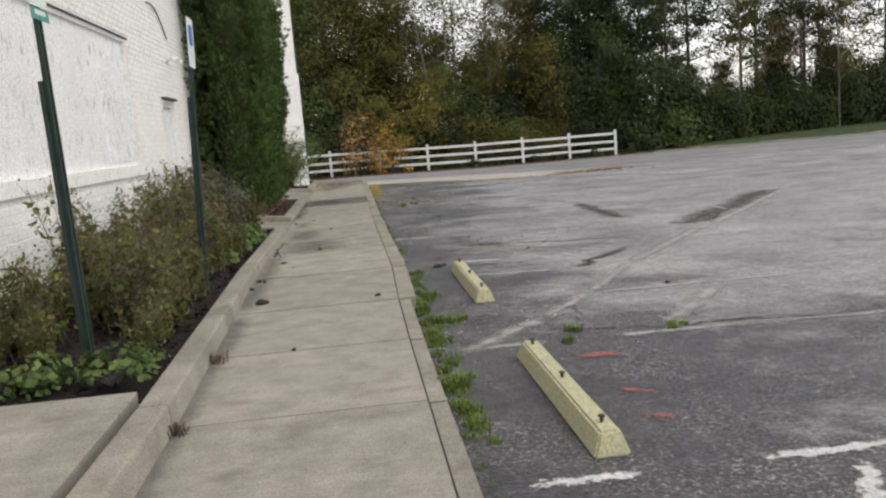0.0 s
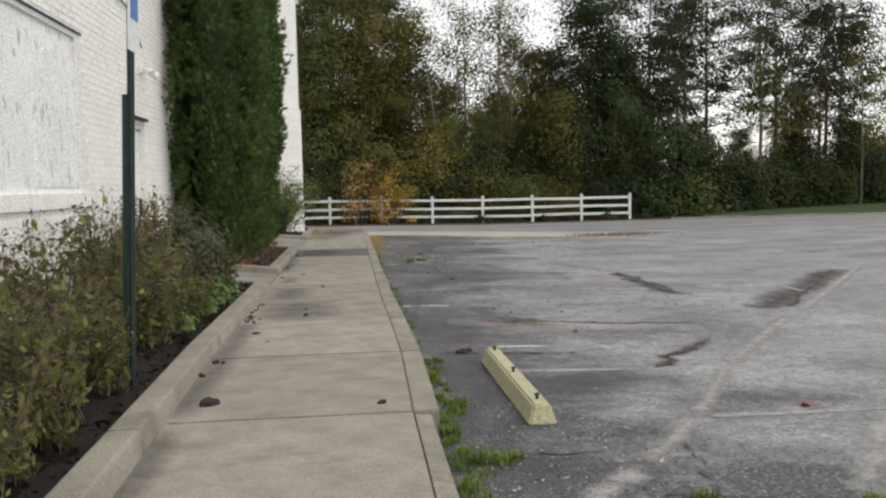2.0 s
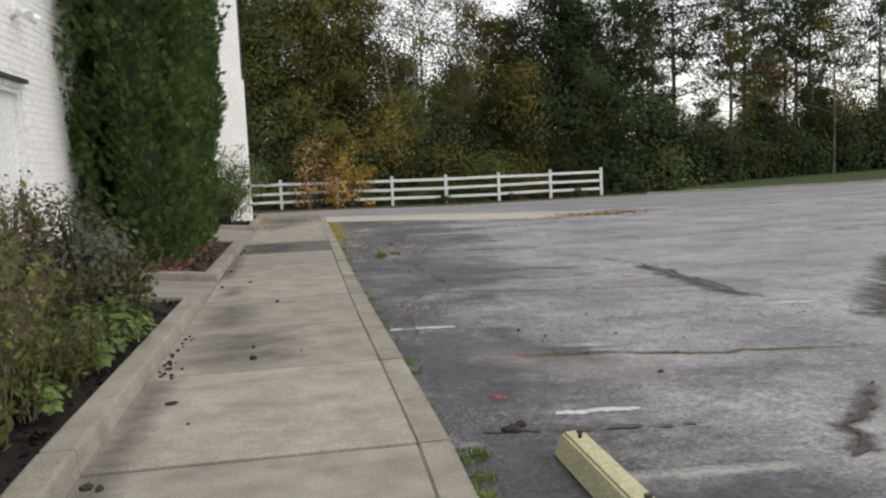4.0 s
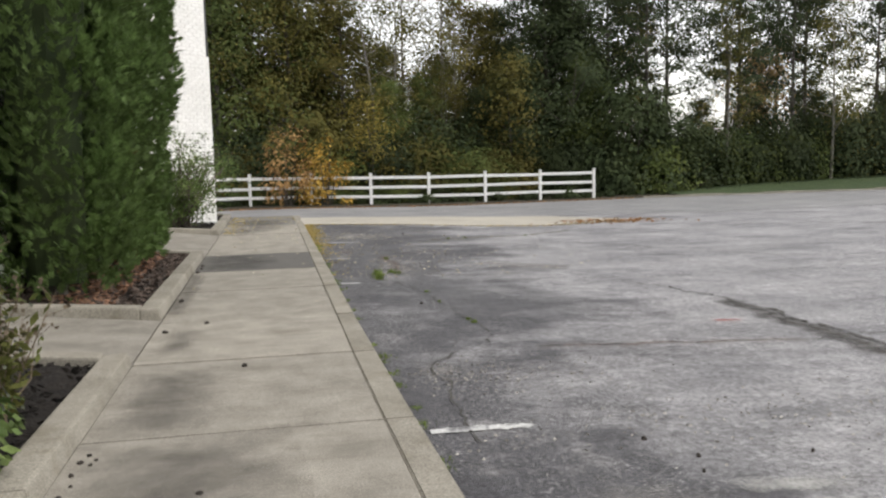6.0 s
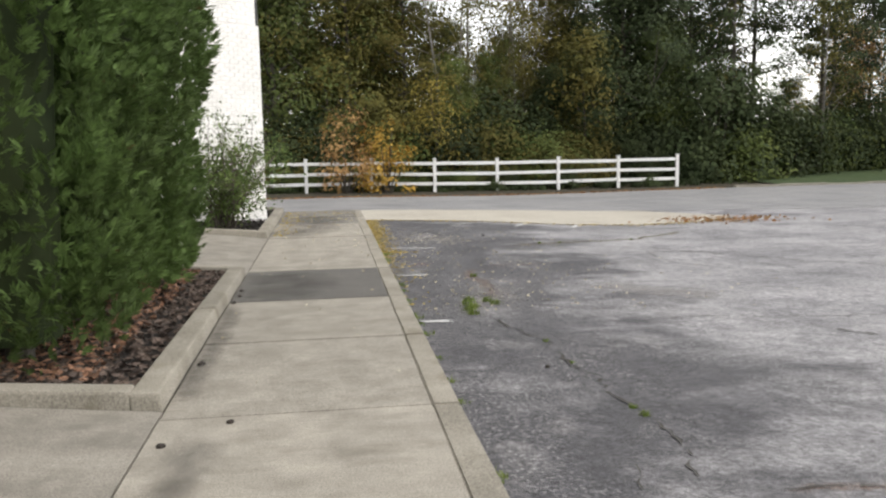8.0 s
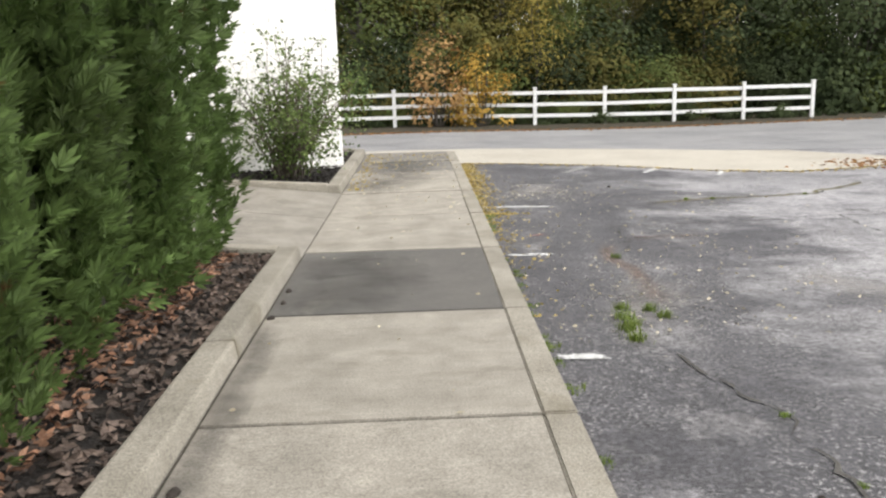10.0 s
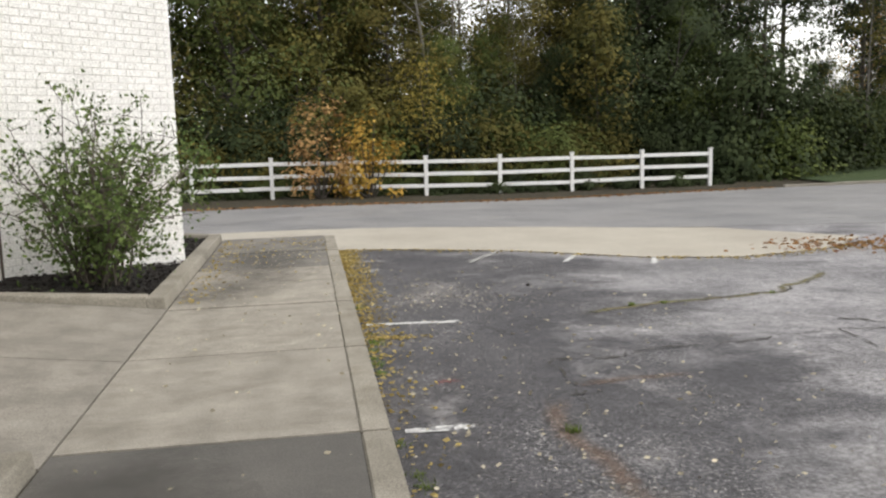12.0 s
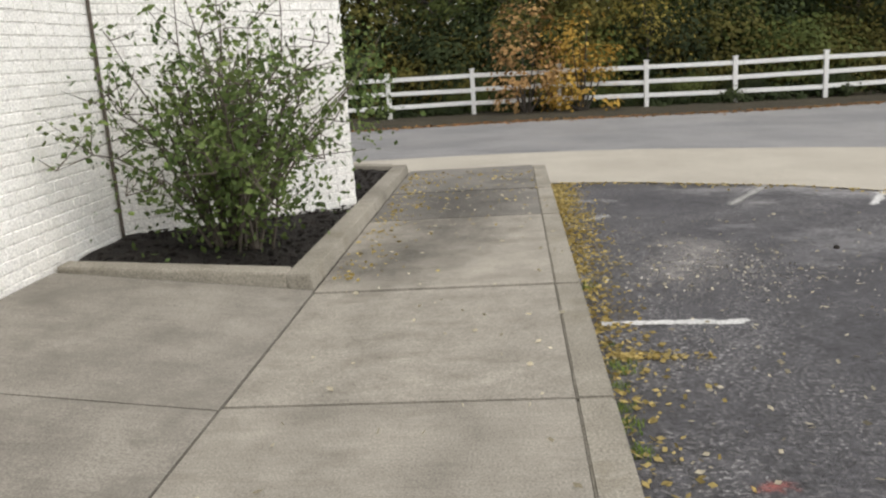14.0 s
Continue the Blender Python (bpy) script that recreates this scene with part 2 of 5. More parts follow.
M_WEED = mat("weed_leaves", (0.062, 0.090, 0.026), (0.20, 0.195, 0.062), scale=2.0, island=0.5, obj=0.3, **L)
M_SEED = mat("dry_seed_heads", (0.11, 0.085, 0.06), (0.22, 0.18, 0.13), scale=3, island=0.4, obj=0.2, **L)
M_DRYSTEM = mat("dry_stems", (0.13, 0.10, 0.07), (0.2, 0.155, 0.11), 0.9, 8, 60)
M_GRASS = mat("grass_blades", (0.11, 0.18, 0.035), (0.22, 0.27, 0.07), scale=2.5, island=0.4, obj=0.15, **L)
M_LAWN = mat("lawn", (0.032, 0.058, 0.018), (0.055, 0.08, 0.026), 0.9, 1.0, 30, 0.8, 0.04)
M_FALLEN = mat("fallen_yellow_leaves", (0.38, 0.28, 0.09), (0.52, 0.42, 0.18), scale=1.5, island=0.4, **L)
M_FALLEN_PALE = mat("fallen_pale_leaves", (0.45, 0.40, 0.29), (0.6, 0.55, 0.43), scale=1.5, island=0.35, **L)
M_LITTER_RED = mat("rust_leaf_litter", (0.26, 0.12, 0.06), (0.30, 0.19, 0.08), scale=1.5, island=0.5, **L)
M_DEBRIS = mat("dark_debris", (0.02, 0.017, 0.014), (0.045, 0.036, 0.03), 0.9, 20, 60)

# ---- builders ----


def link_mesh(name, me, material, parent=None, label=""):
    ob = new(name, me)
    if material:
        me.materials.append(material)
    if parent:
        ob.parent = parent
    if label:
        ob["label"] = label
    return ob


def part(name, bm, material, parent=None, label="", smooth=False):
    me = bpy.data.meshes.new(name)
    bm.to_mesh(me)
    bm.free()
    if smooth:
        for p in me.polygons:
            p.use_smooth = True
    return link_mesh(name, me, material, parent, label)


def mesh_of(name, verts, faces, material, parent=None, label=""):
    me = bpy.data.meshes.new(name)
    me.from_pydata([tuple(v) for v in verts], [], [tuple(f) for f in faces])
    me.update()
    return link_mesh(name, me, material, parent, label)


def thing(name, m, label, category, group="", kind=""):
    ob = new(name)
    ob.empty_display_size = 0.1
    ob.matrix_basis = m
    return tagged(ob, label, category, group, kind)


def box(bm, x0, x1, y0, y1, z0, z1, bevel=0.0, m=None):
    r = bmesh.ops.create_cube(bm, size=1)
    vs = r["verts"]
    for v in vs:
        v.co = Vector((x0 + (v.co.x + 0.5) * (x1 - x0), y0 + (v.co.y + 0.5) * (y1 - y0), z0 + (v.co.z + 0.5) * (z1 - z0)))
    if bevel:
        es = list({e for v in vs for e in v.link_edges})
        out = bmesh.ops.bevel(bm, geom=es, offset=bevel, segments=2, affect="EDGES", profile=0.6)
        vs = list({v for f in out["faces"] for v in f.verts} | {v for v in vs if v.is_valid})
    if m:
        bmesh.ops.transform(bm, matrix=m, verts=[v for v in vs if v.is_valid])
    return vs


def boxed(name, dims, material, parent=None, label="", bevel=0.0, m=None):
    bm = bmesh.new()
    box(bm, *dims, bevel=bevel, m=m)
    return part(name, bm, material, parent, label)


def tubes(paths, sides=5):
    """Tapered tubes along paths of (point, radius); returns vertices and faces."""
    verts, faces = [], []
    for path in paths:
        base = len(verts)
        for i, (p, r) in enumerate(path):
            a = Vector(path[max(i - 1, 0)][0])
            b = Vector(path[min(i + 1, len(path) - 1)][0])
            d = (b - a).normalized() if (b - a).length > 1e-6 else Vector((0, 0, 1))
            u = d.cross(Vector((1, 0.3, 0.1))).normalized()
            w = d.cross(u)
            for k in range(sides):
                t = 2 * math.pi * k / sides
                verts.append(Vector(p) + (u * math.cos(t) + w * math.sin(t)) * r)
        for i in range(len(path) - 1):
            for k in range(sides):
                k2 = (k + 1) % sides
                faces.append((base + i * sides + k, base + i * sides + k2, base + (i + 1) * sides + k2, base + (i + 1) * sides + k))
        faces.append(tuple(base + (len(path) - 1) * sides + k for k in range(sides)))
    return verts, faces


def leaves(points, size, rng, flat=0.0, droop=0.0, aspect=0.55, facing=None):
    """Small pointed leaves, one quad each, turned at random."""
    n = len(points)
    d = rng.normal(size=(n, 3))
    d[:, 2] = d[:, 2] * (1 - flat) - droop
    d /= np.linalg.norm(d, axis=1, keepdims=True) + 1e-9
    e = rng.normal(size=(n, 3))
    e[:, 2] *= 1 - flat
    w = np.cross(d, e)
    if flat:
        w[:, 2] *= 1 - flat
    if facing is not None:
        # leaves look outwards from their clump, with some disorder
        nrm = facing / (np.linalg.norm(facing, axis=1, keepdims=True) + 1e-9) + (0, 0, 0.55) + rng.normal(size=(n, 3)) * 0.18
        nrm /= np.linalg.norm(nrm, axis=1, keepdims=True) + 1e-9
        d = d - nrm * np.sum(d * nrm, axis=1, keepdims=True)
        d /= np.linalg.norm(d, axis=1, keepdims=True) + 1e-9
        w = np.cross(nrm, d)
    w /= np.linalg.norm(w, axis=1, keepdims=True) + 1e-9
    s = size * rng.uniform(0.6, 1.4, size=(n, 1))
    p = np.asarray(points)
    v = np.stack([p - d * s * 0.5, p + w * s * aspect * 0.5, p + d * s * 0.5, p - w * s * aspect * 0.5], axis=1).reshape(-1, 3)
    return v, np.arange(4 * n).reshape(-1, 4)


def leaf_mesh(name, points, size, rng, material, parent=None, label="", **kw):
    v, f = leaves(points, size, rng, **kw)
    ob = mesh_of(name, v.tolist(), f.tolist(), material, parent, label)
    return tagged(ob, kind="stuff")


def lot(x, y):
    """Height of the car park, which falls away from the kerb and towards the trees."""
    return -0.10 - 0.0055 * min(max(y - 2, 0), 19) - 0.017 * min(max(y - 21, 0), 21) - 0.02 * min(max(x, 0), 6)


def drape(name, outline, material, lift, parent=None, label="", cell=0.35):
    """A thin sheet of the given outline, laid on the car park."""
    bm = bmesh.new()
    bm.faces.new([bm.verts.new((x, y, 0)) for x, y in outline])
    xs, ys = [p[0] for p in outline], [p[1] for p in outline]
    for axis, vals in ((0, xs), (1, ys)):
        lo, hi = min(vals), max(vals)
        k = int((hi - lo) / cell)
        for i in range(1, k + 1):
            c = lo + (hi - lo) * i / (k + 1)
            co = (c, 0, 0) if axis == 0 else (0, c, 0)
            no = (1, 0, 0) if axis == 0 else (0, 1, 0)
            bmesh.ops.bisect_plane(bm, geom=bm.verts[:] + bm.edges[:] + bm.faces[:], plane_co=co, plane_no=no)
    for v in bm.verts:
        v.co.z = lot(v.co.x, v.co.y) + lift
    bmesh.ops.recalc_face_normals(bm, faces=bm.faces[:])
    for f in bm.faces:
        if f.normal.z < 0:
            f.normal_flip()
    return part(name, bm, material, parent, label)


def ribbon(name, pts, width, material, lift, rng, jag=0.3, step=0.12, parent=None, wander=0.0):
    """A ragged strip along a line on the car park, such as a crack or a worn line."""
    v, f = [], []
    prev = None
    for (x0, y0), (x1, y1) in zip(pts[:-1], pts[1:]):
        ln = math.hypot(x1 - x0, y1 - y0)
        k = max(2, int(ln / step))
        nx, ny = -(y1 - y0) / ln, (x1 - x0) / ln
        for i in range(k + 1):
            t = i / k
            px, py = x0 + (x1 - x0) * t, y0 + (y1 - y0) * t
            o = rng.normal() * width * jag * 0.5
            if wander:
                o += wander * (noise.noise((px * 2.2, py * 2.2, 0)) + 0.5 * noise.noise((px * 8, py * 8, 3)))
            w = width * 0.5 * max(0.15, 1 + rng.normal() * jag * (1.6 if wander else 1.0))
            cx, cy = x0 + (x1 - x0) * t + nx * o, y0 + (y1 - y0) * t + ny * o
            a, b = (cx + nx * w, cy + ny * w), (cx - nx * w, cy - ny * w)
            v += [(a[0], a[1], lot(*a) + lift), (b[0], b[1], lot(*b) + lift)]
            if prev is not None and not (wander and rng.uniform() < 0.13):
                f.append((prev, prev + 1, len(v) - 1, len(v) - 2))
            prev = len(v) - 2
    return mesh_of(name, v, f, material, parent)


def wear_mat(name, base, alt, edge=0.5, grain=9.0, most=1.0):
    """A film of dirt, dark tone or worn paint that thins out raggedly towards its edges."""
    m = mat(name, base, alt, 0.8, 4, 60, 0.5, 0.01)
    n, l = m.node_tree.nodes, m.node_tree.links
    uv = n.new("ShaderNodeUVMap")
    cut = n.new("ShaderNodeSeparateXYZ")
    l.new(uv.outputs[0], cut.inputs[0])
    geo = n.new("ShaderNodeNewGeometry")
    tex = n.new("ShaderNodeTexNoise")
    tex.inputs["Scale"].default_value, tex.inputs["Detail"].default_value, tex.inputs["Roughness"].default_value = grain, 7, 0.7
    l.new(geo.outputs["Position"], tex.inputs["Vector"])
    rag = n.new("ShaderNodeMapRange")
    l.new(tex.outputs[0], rag.inputs[0])
    for k, x in enumerate((0.25, 0.75, -0.1, 1.1)):
        rag.inputs[k + 1].default_value = x
    total = n.new("ShaderNodeMath")
    l.new(cut.outputs[0], total.inputs[0])
    l.new(rag.outputs[0], total.inputs[1])
    r = n.new("ShaderNodeMapRange")
    l.new(total.outputs[0], r.inputs[0])
    for k, x in enumerate((1.08 - edge * 0.5, 1.08 + edge * 0.5, 0.0, most)):
        r.inputs[k + 1].default_value = x
    l.new(r.outputs[0], n["Principled BSDF"].inputs["Alpha"])
    return m


def set_cover(me, cover):
    """Writes how thickly each vertex is covered, 0 to 1, into the UV map."""
    layer = me.uv_layers.new(name="cover")
    idx = np.zeros(len(me.loops), dtype=np.int32)
    me.loops.foreach_get("vertex_index", idx)
    uv = np.zeros((len(idx), 2), dtype=np.float32)
    uv[:, 0] = np.asarray(cover)[idx]
    layer.data.foreach_set("uv", uv.ravel())


def smear(name, pts, width, material, parent, height=None, lift=0.005, wander=0.0):
    """A soft-edged strip along a line: thick in its middle, thin at its sides and ends."""
    v, f, cover = [], [], []
    total = sum(math.hypot(b[0] - a[0], b[1] - a[1]) for a, b in zip(pts[:-1], pts[1:]))
    run, first = 0.0, True
    for (x0, y0), (x1, y1) in zip(pts[:-1], pts[1:]):
        ln = math.hypot(x1 - x0, y1 - y0)
        k = max(3, int(ln / 0.15))
        nx_, ny_ = -(y1 - y0) / ln, (x1 - x0) / ln
        for i in range(0 if first else 1, k + 1):
            t = i / k
            along_ = (run + ln * t) / total
            reach = min(width, 0.35)
            end = min(1.0, along_ * total / reach * 1.2, (1 - along_) * total / reach * 1.2)
            mx, my = x0 + (x1 - x0) * t, y0 + (y1 - y0) * t
            o = wander * (noise.noise((mx * 2.2, my * 2.2, 0)) + 0.5 * noise.noise((mx * 8, my * 8, 3)))
            for side, c in ((-1, 0.0), (-0.5, 0.6), (0, 1.0), (0.5, 0.6), (1, 0.0)):
                x, y = mx + nx_ * (o + width * 0.5 * side), my + ny_ * (o + width * 0.5 * side)
                v.append((x, y, (lot(x, y) if height is None else height) + lift))
                cover.append(c * max(end, 0.0))
            if len(v) > 5:
                b0 = len(v) - 10
                f += [(b0 + q, b0 + q + 1, b0 + q + 6, b0 + q + 5) for q in range(4)]
        run += ln
        first = False
    ob = mesh_of(name, v, f, material, parent)
    set_cover(ob.data, cover)
    return ob


R = np.random.default_rng(7)

# ---- ground, car park, lane ----
xs = [-900, -300, -120, -60, -30, -15, -8, -4, 0, 4, 8, 12, 16, 20, 25, 30, 36, 42, 50, 60, 90, 150, 300, 900]
ys = [-600, -200, -80, -40, -20, -10, -4, 0, 4, 8, 12, 16, 20, 24, 28, 32, 34, 36, 38, 40, 42, 45, 50, 60, 80, 150, 400, 1200]


def rise(x, y):
    return 0.6 * min(max((x - 18) / 20, 0), 1) * min(max((y - 38) / 8, 0), 1)


gv = [(x, y, lot(x, y) - 0.05 + rise(x, y)) for y in ys for x in xs]
nx = len(xs)
gf = [(j * nx + i, j * nx + i + 1, (j + 1) * nx + i + 1, (j + 1) * nx + i) for j in range(len(ys) - 1) for i in range(nx - 1)]
ground = mesh_of("ground", gv, gf, M_SOIL)
tagged(ground, "dark leaf-littered woodland soil around the car park", "ground", kind="structure")

lot_edge = [(0.10, -14), (34, -14), (36, 20), (37, 37.5), (26, 36.6), (15, 36.4), (8, 35.4), (0, 34.6), (-14, 34.0), (-14, 24.3), (-1.5, 23.6), (0.10, 23.6)]
road = drape("road", lot_edge, M_ASPHALT, 0.0, cell=1.0)
tagged(road, "cracked grey asphalt car park, damp and patchy", "car park", kind="structure")
lane = drape("road_lane", [(-14, 27.4), (1.8, 27.0), (7.2, 25.4), (12, 24.2), (20, 25), (28, 30), (30, 36.7), (15, 36.3), (8, 35.3), (0, 34.5), (-14, 33.9)], M_ROADWAY, 0.005, cell=1.0)
tagged(lane, "paler worn asphalt lane beside the fence", "lane", kind="structure")
apron = drape("pavement_apron", [(-14, 24.0), (-1.4, 23.7), (1.1, 23.3), (2.9, 22.6), (4.4, 21.5), (5.6, 21.2), (7.4, 21.7), (8.6, 22.8), (7.2, 25.2), (4.6, 26.3), (1.8, 27.0), (-14, 27.4)], M_APRON, 0.012, cell=1.0)
tagged(apron, "pale concrete strip curving round the stalls", "concrete strip", kind="structure")
lawn = mesh_of("lawn", [(18.2, 37.2, lot(15, 37.2)), (26, 37.0, lot(26, 37)), (40, 38, lot(40, 38) + 0.1), (40, 46, lot(40, 46) + 0.58), (26, 45.5, lot(26, 45) + 0.24), (19, 42, lot(19, 42) + 0.05)], [(0, 1, 4, 5), (1, 2, 3, 4)], M_LAWN)
tagged(lawn, "narrow green lawn at the wood's edge", "lawn", kind="structure")

lot_kerb = thing("kerb_lot", pose(0, 0, 0), "low worn concrete kerb between car park and lawn", "kerb", kind="structure")
for i in range(11):
    xa = 15.6 + 2.0 * i
    ya = 36.62 + 0.035 * (xa - 15.6)
    zk = lot(xa, ya)
    boxed("kerbstone", (xa + 0.01, xa + 1.99, ya, ya + 0.16, zk - 0.2, zk + 0.07 + 0.02 * math.sin(i * 2.3)), M_KERB, lot_kerb, bevel=0.015)

# ---- sidewalk: slabs and kerb strip ----
JOINTS = [-9.85, -8.35, -6.8, -5.2, -3.65, -2.1, -0.62, 0.93, 2.8, 4.6, 6.15, 7.78, 9.3, 11.05, 12.72, 14.6, 16.38, 18.1, 20.3, 21.7, 23.4]
sidewalk = thing("sidewalk", pose(0, 0, 0), "pale concrete sidewalk of scored slabs", "sidewalk", kind="structure")
boxed("bedding", (-3.18, 0.10, -9.85, 23.38, -0.4, -0.02), M_JOINT, sidewalk)


def slab(name, x0, x1, y0, y1, z0, z1, material, parent, bevel=0.008):
    return boxed(name, (x0, x1, y0, y1, z0, z1), material, parent, bevel=bevel)


def flagstone(name, x00, x01, x10, x11, y0, y1, z0, z1, material, parent, bevel):
    """A slab whose sides may run slightly askew: x00, x01 at its near end, x10, x11 at its far end."""
    bm = bmesh.new()
    box(bm, 0, 1, 0, 1, z0, z1)
    for v in bm.verts:
        t = v.co.y
        a, b = x00 + (x10 - x00) * t, x01 + (x11 - x01) * t
        v.co.x, v.co.y = a + (b - a) * v.co.x, y0 + (y1 - y0) * t
    bmesh.ops.bevel(bm, geom=bm.edges[:], offset=bevel, segments=2, affect="EDGES")
    return part(name, bm, material, parent)


SWAY = {0.93: 0.01, 2.8: 0.045, 4.6: 0.03, 6.15: 0.01}
WIDE = {0.93: 0.16, 2.8: 0.165, 4.6: 0.165, 6.15: 0.165, 7.78: 0.165}
for a, b in zip(JOINTS[:-1], JOINTS[1:]):
    damp = abs(a - 12.72) < 0.01
    sa, sb = SWAY.get(a, 0.0), SWAY.get(b, 0.0)
    wa, wb = (WIDE.get(a, 0.155), WIDE.get(b, 0.155)) if a > 0 else (0.11, 0.11)
    flagstone("slab", -1.49, sa - 0.003, -1.49, sb - 0.003, a + 0.011, b - 0.011, -0.018, R.uniform(-0.004, 0.004), M_DAMP if damp else (M_DUSKY if a > 18.1 else M_CONCRETE), sidewalk, 0.004)
    flagstone("kerbstone", sa + 0.001, sa + wa, sb + 0.001, sb + wb, a + 0.007, b - 0.007, -0.38, R.uniform(-0.003, 0.004) - (0.015 if a < 0 else 0), M_KERB, sidewalk, 0.009)

# ---- entrance walkways, rising to the wall ----


def wedge(name, x0, x1, y0, y1, z_at_x0, z_at_x1, base, material, parent=None):
    v = [(x0, y0, base), (x1, y0, base), (x1, y1, base), (x0, y1, base), (x0, y0, z_at_x0), (x1, y0, z_at_x1), (x1, y1, z_at_x1), (x0, y1, z_at_x0)]
    f = [(0, 3, 2, 1), (4, 5, 6, 7), (0, 1, 5, 4), (1, 2, 6, 5), (2, 3, 7, 6), (3, 0, 4, 7)]
    return mesh_of(name, v, f, material, parent)


path_a = thing("pavement_entry", pose(0, 0, 0), "concrete walkway between planting beds leading to a door", "walkway", kind="structure")
wedge("slab", -3.18, -1.50, 7.81, 9.45, 0.16, 0.0, -0.018, M_WALKWAY, path_a)
path_b = thing("pavement_entry", pose(0, 0, 0), "wide concrete walkway between planting beds", "walkway", kind="structure")
wedge("slab", -3.18, -1.50, 14.45, 16.345, 0.19, 0.0, -0.018, M_WALKWAY, path_b)
wedge("slab", -3.18, -1.50, 16.357, 18.16, 0.19, 0.0, -0.018, M_WALKWAY, path_b)
landing = boxed("pavement_landing", (-3.18, -1.62, -9.8, -1.87, -0.02, 0.17), M_CONCRETE, bevel=0.01)
tagged(landing, "raised concrete landing beside the kerb", "landing", kind="structure")

# ---- planting beds: kerbs and mulch ----


def bed(label, x_out, x_in, y0, y1, top0, top1, mulch, near=True, far=True, wall_z=0.2):
    """A raised bed with a concrete kerb along the walk and across its ends."""
    bow = lambda y: 0.11 * min(max((3 - y) / 5, 0), 1)
    kerb = thing("planter_kerb", pose(0, 0, 0), label, "kerb")
    w = 0.17
    n = max(1, round((y1 - y0) / 2.4))
    for i in range(n):
        a, b = y0 + (y1 - y0) * i / n, y0 + (y1 - y0) * (i + 1) / n
        ta, tb = top0 + (top1 - top0) * i / n, top0 + (top1 - top0) * (i + 1) / n
        bm = bmesh.new()
        vs = box(bm, x_out - w, x_out, a + 0.004, b - 0.004, -0.02, 1.0, 0.02)
        for v in bm.verts:
            if v.co.z > 0.5:
                t = (v.co.y - a) / (b - a)
                v.co.z += ta + (tb - ta) * t - 1.0
                v.co.x -= 0.012
            v.co.x += bow(v.co.y)
        part("kerb_piece", bm, M_KERB, kerb)
    for on, y, top in ((near, y0, top0), (far, y1, top1)):
        if on:
            ya, yb = (y, y + w) if y == y0 else (y - w, y)
            bm = bmesh.new()
            box(bm, x_in + 0.02, x_out - w - 0.004, ya + 0.003, yb - 0.003, -0.02, 1.0, 0.02)
            for v in bm.verts:
                if v.co.z > 0.5:
                    t = (x_out - v.co.x) / (x_out - x_in)
                    v.co.z += top + (wall_z + 0.03 - top) * t - 1.0
            part("kerb_end", bm, M_KERB, kerb)
    v, f = [], []
    nx_, ny_ = 14, max(8, int((y1 - y0) * 5))
    for j in range(ny_ + 1):
        for i in range(nx_ + 1):
            x = x_in + 0.01 + (x_out - w + 0.01 - x_in) * i / nx_
            y = y0 + 0.1 + (y1 - y0 - 0.2) * j / ny_
            t = i / nx_
            z = wall_z * (1 - t) + (min(top0, top1) - 0.05) * t + 0.02 * noise.noise((x * 4, y * 4, 0))
            v.append((x + bow(y) * t, y, z))
    for j in range(ny_):
        for i in range(nx_):
            k = j * (nx_ + 1) + i
            f.append((k, k + 1, k + nx_ + 2, k + nx_ + 1))
    soil = mesh_of("mulch_bed", v, f, mulch)
    tagged(soil, "dark bark mulch filling a planting bed", "mulch", kind="structure")
    return soil


bed("weathered concrete kerb round the weedy bed", -1.49, -3.19, -9.6, 7.80, 0.21, 0.09, M_MULCH, near=False)
bed("concrete kerb round the evergreen bed", -1.50, -3.19, 9.46, 14.44, 0.11, 0.10, M_MULCH)
bed("low concrete kerb round the shrub bed by the wall", -1.50, -3.19, 18.17, 23.3, 0.11, 0.10, M_MULCH, far=True)


def chips(name, n, x0, x1, y0, y1, zf, size, material, label):
    """Flat bark chips strewn over a bed."""
    p = np.stack([R.uniform(x0, x1, n), R.uniform(y0, y1, n), np.zeros(n)], axis=1)
    p[:, 2] = [zf(a, b) for a, b in p[:, :2]]
    ob = leaf_mesh(name, p, size, R, material, flat=0.75, aspect=0.5)
    return tagged(ob, label, "mulch", kind="stuff")


bed_z = lambda x, y: 0.2 + (x + 3.19) / 1.6 * -0.14 + 0.012
chips("bark_mulch", 5200, -3.1, -1.62, 9.66, 14.25, bed_z, 0.06, M_CHIP, "brown bark chips strewn over the evergreen bed")
chips("pine_straw", 1500, -2.6, -1.95, 9.8, 14.2, lambda x, y: bed_z(x, y) + 0.006, 0.06, M_CHIP_PALE, "reddish dry needles under the evergreens")
chips("bark_mulch", 2600, -3.1, -1.62, 18.38, 23.0, bed_z, 0.05, M_MULCH, "dark bark chips in the shrub bed")
chips("bark_mulch", 3000, -3.1, -1.6, -1.8, 7.6, bed_z, 0.06, M_MULCH, "dark crumbly mulch in the weedy bed")

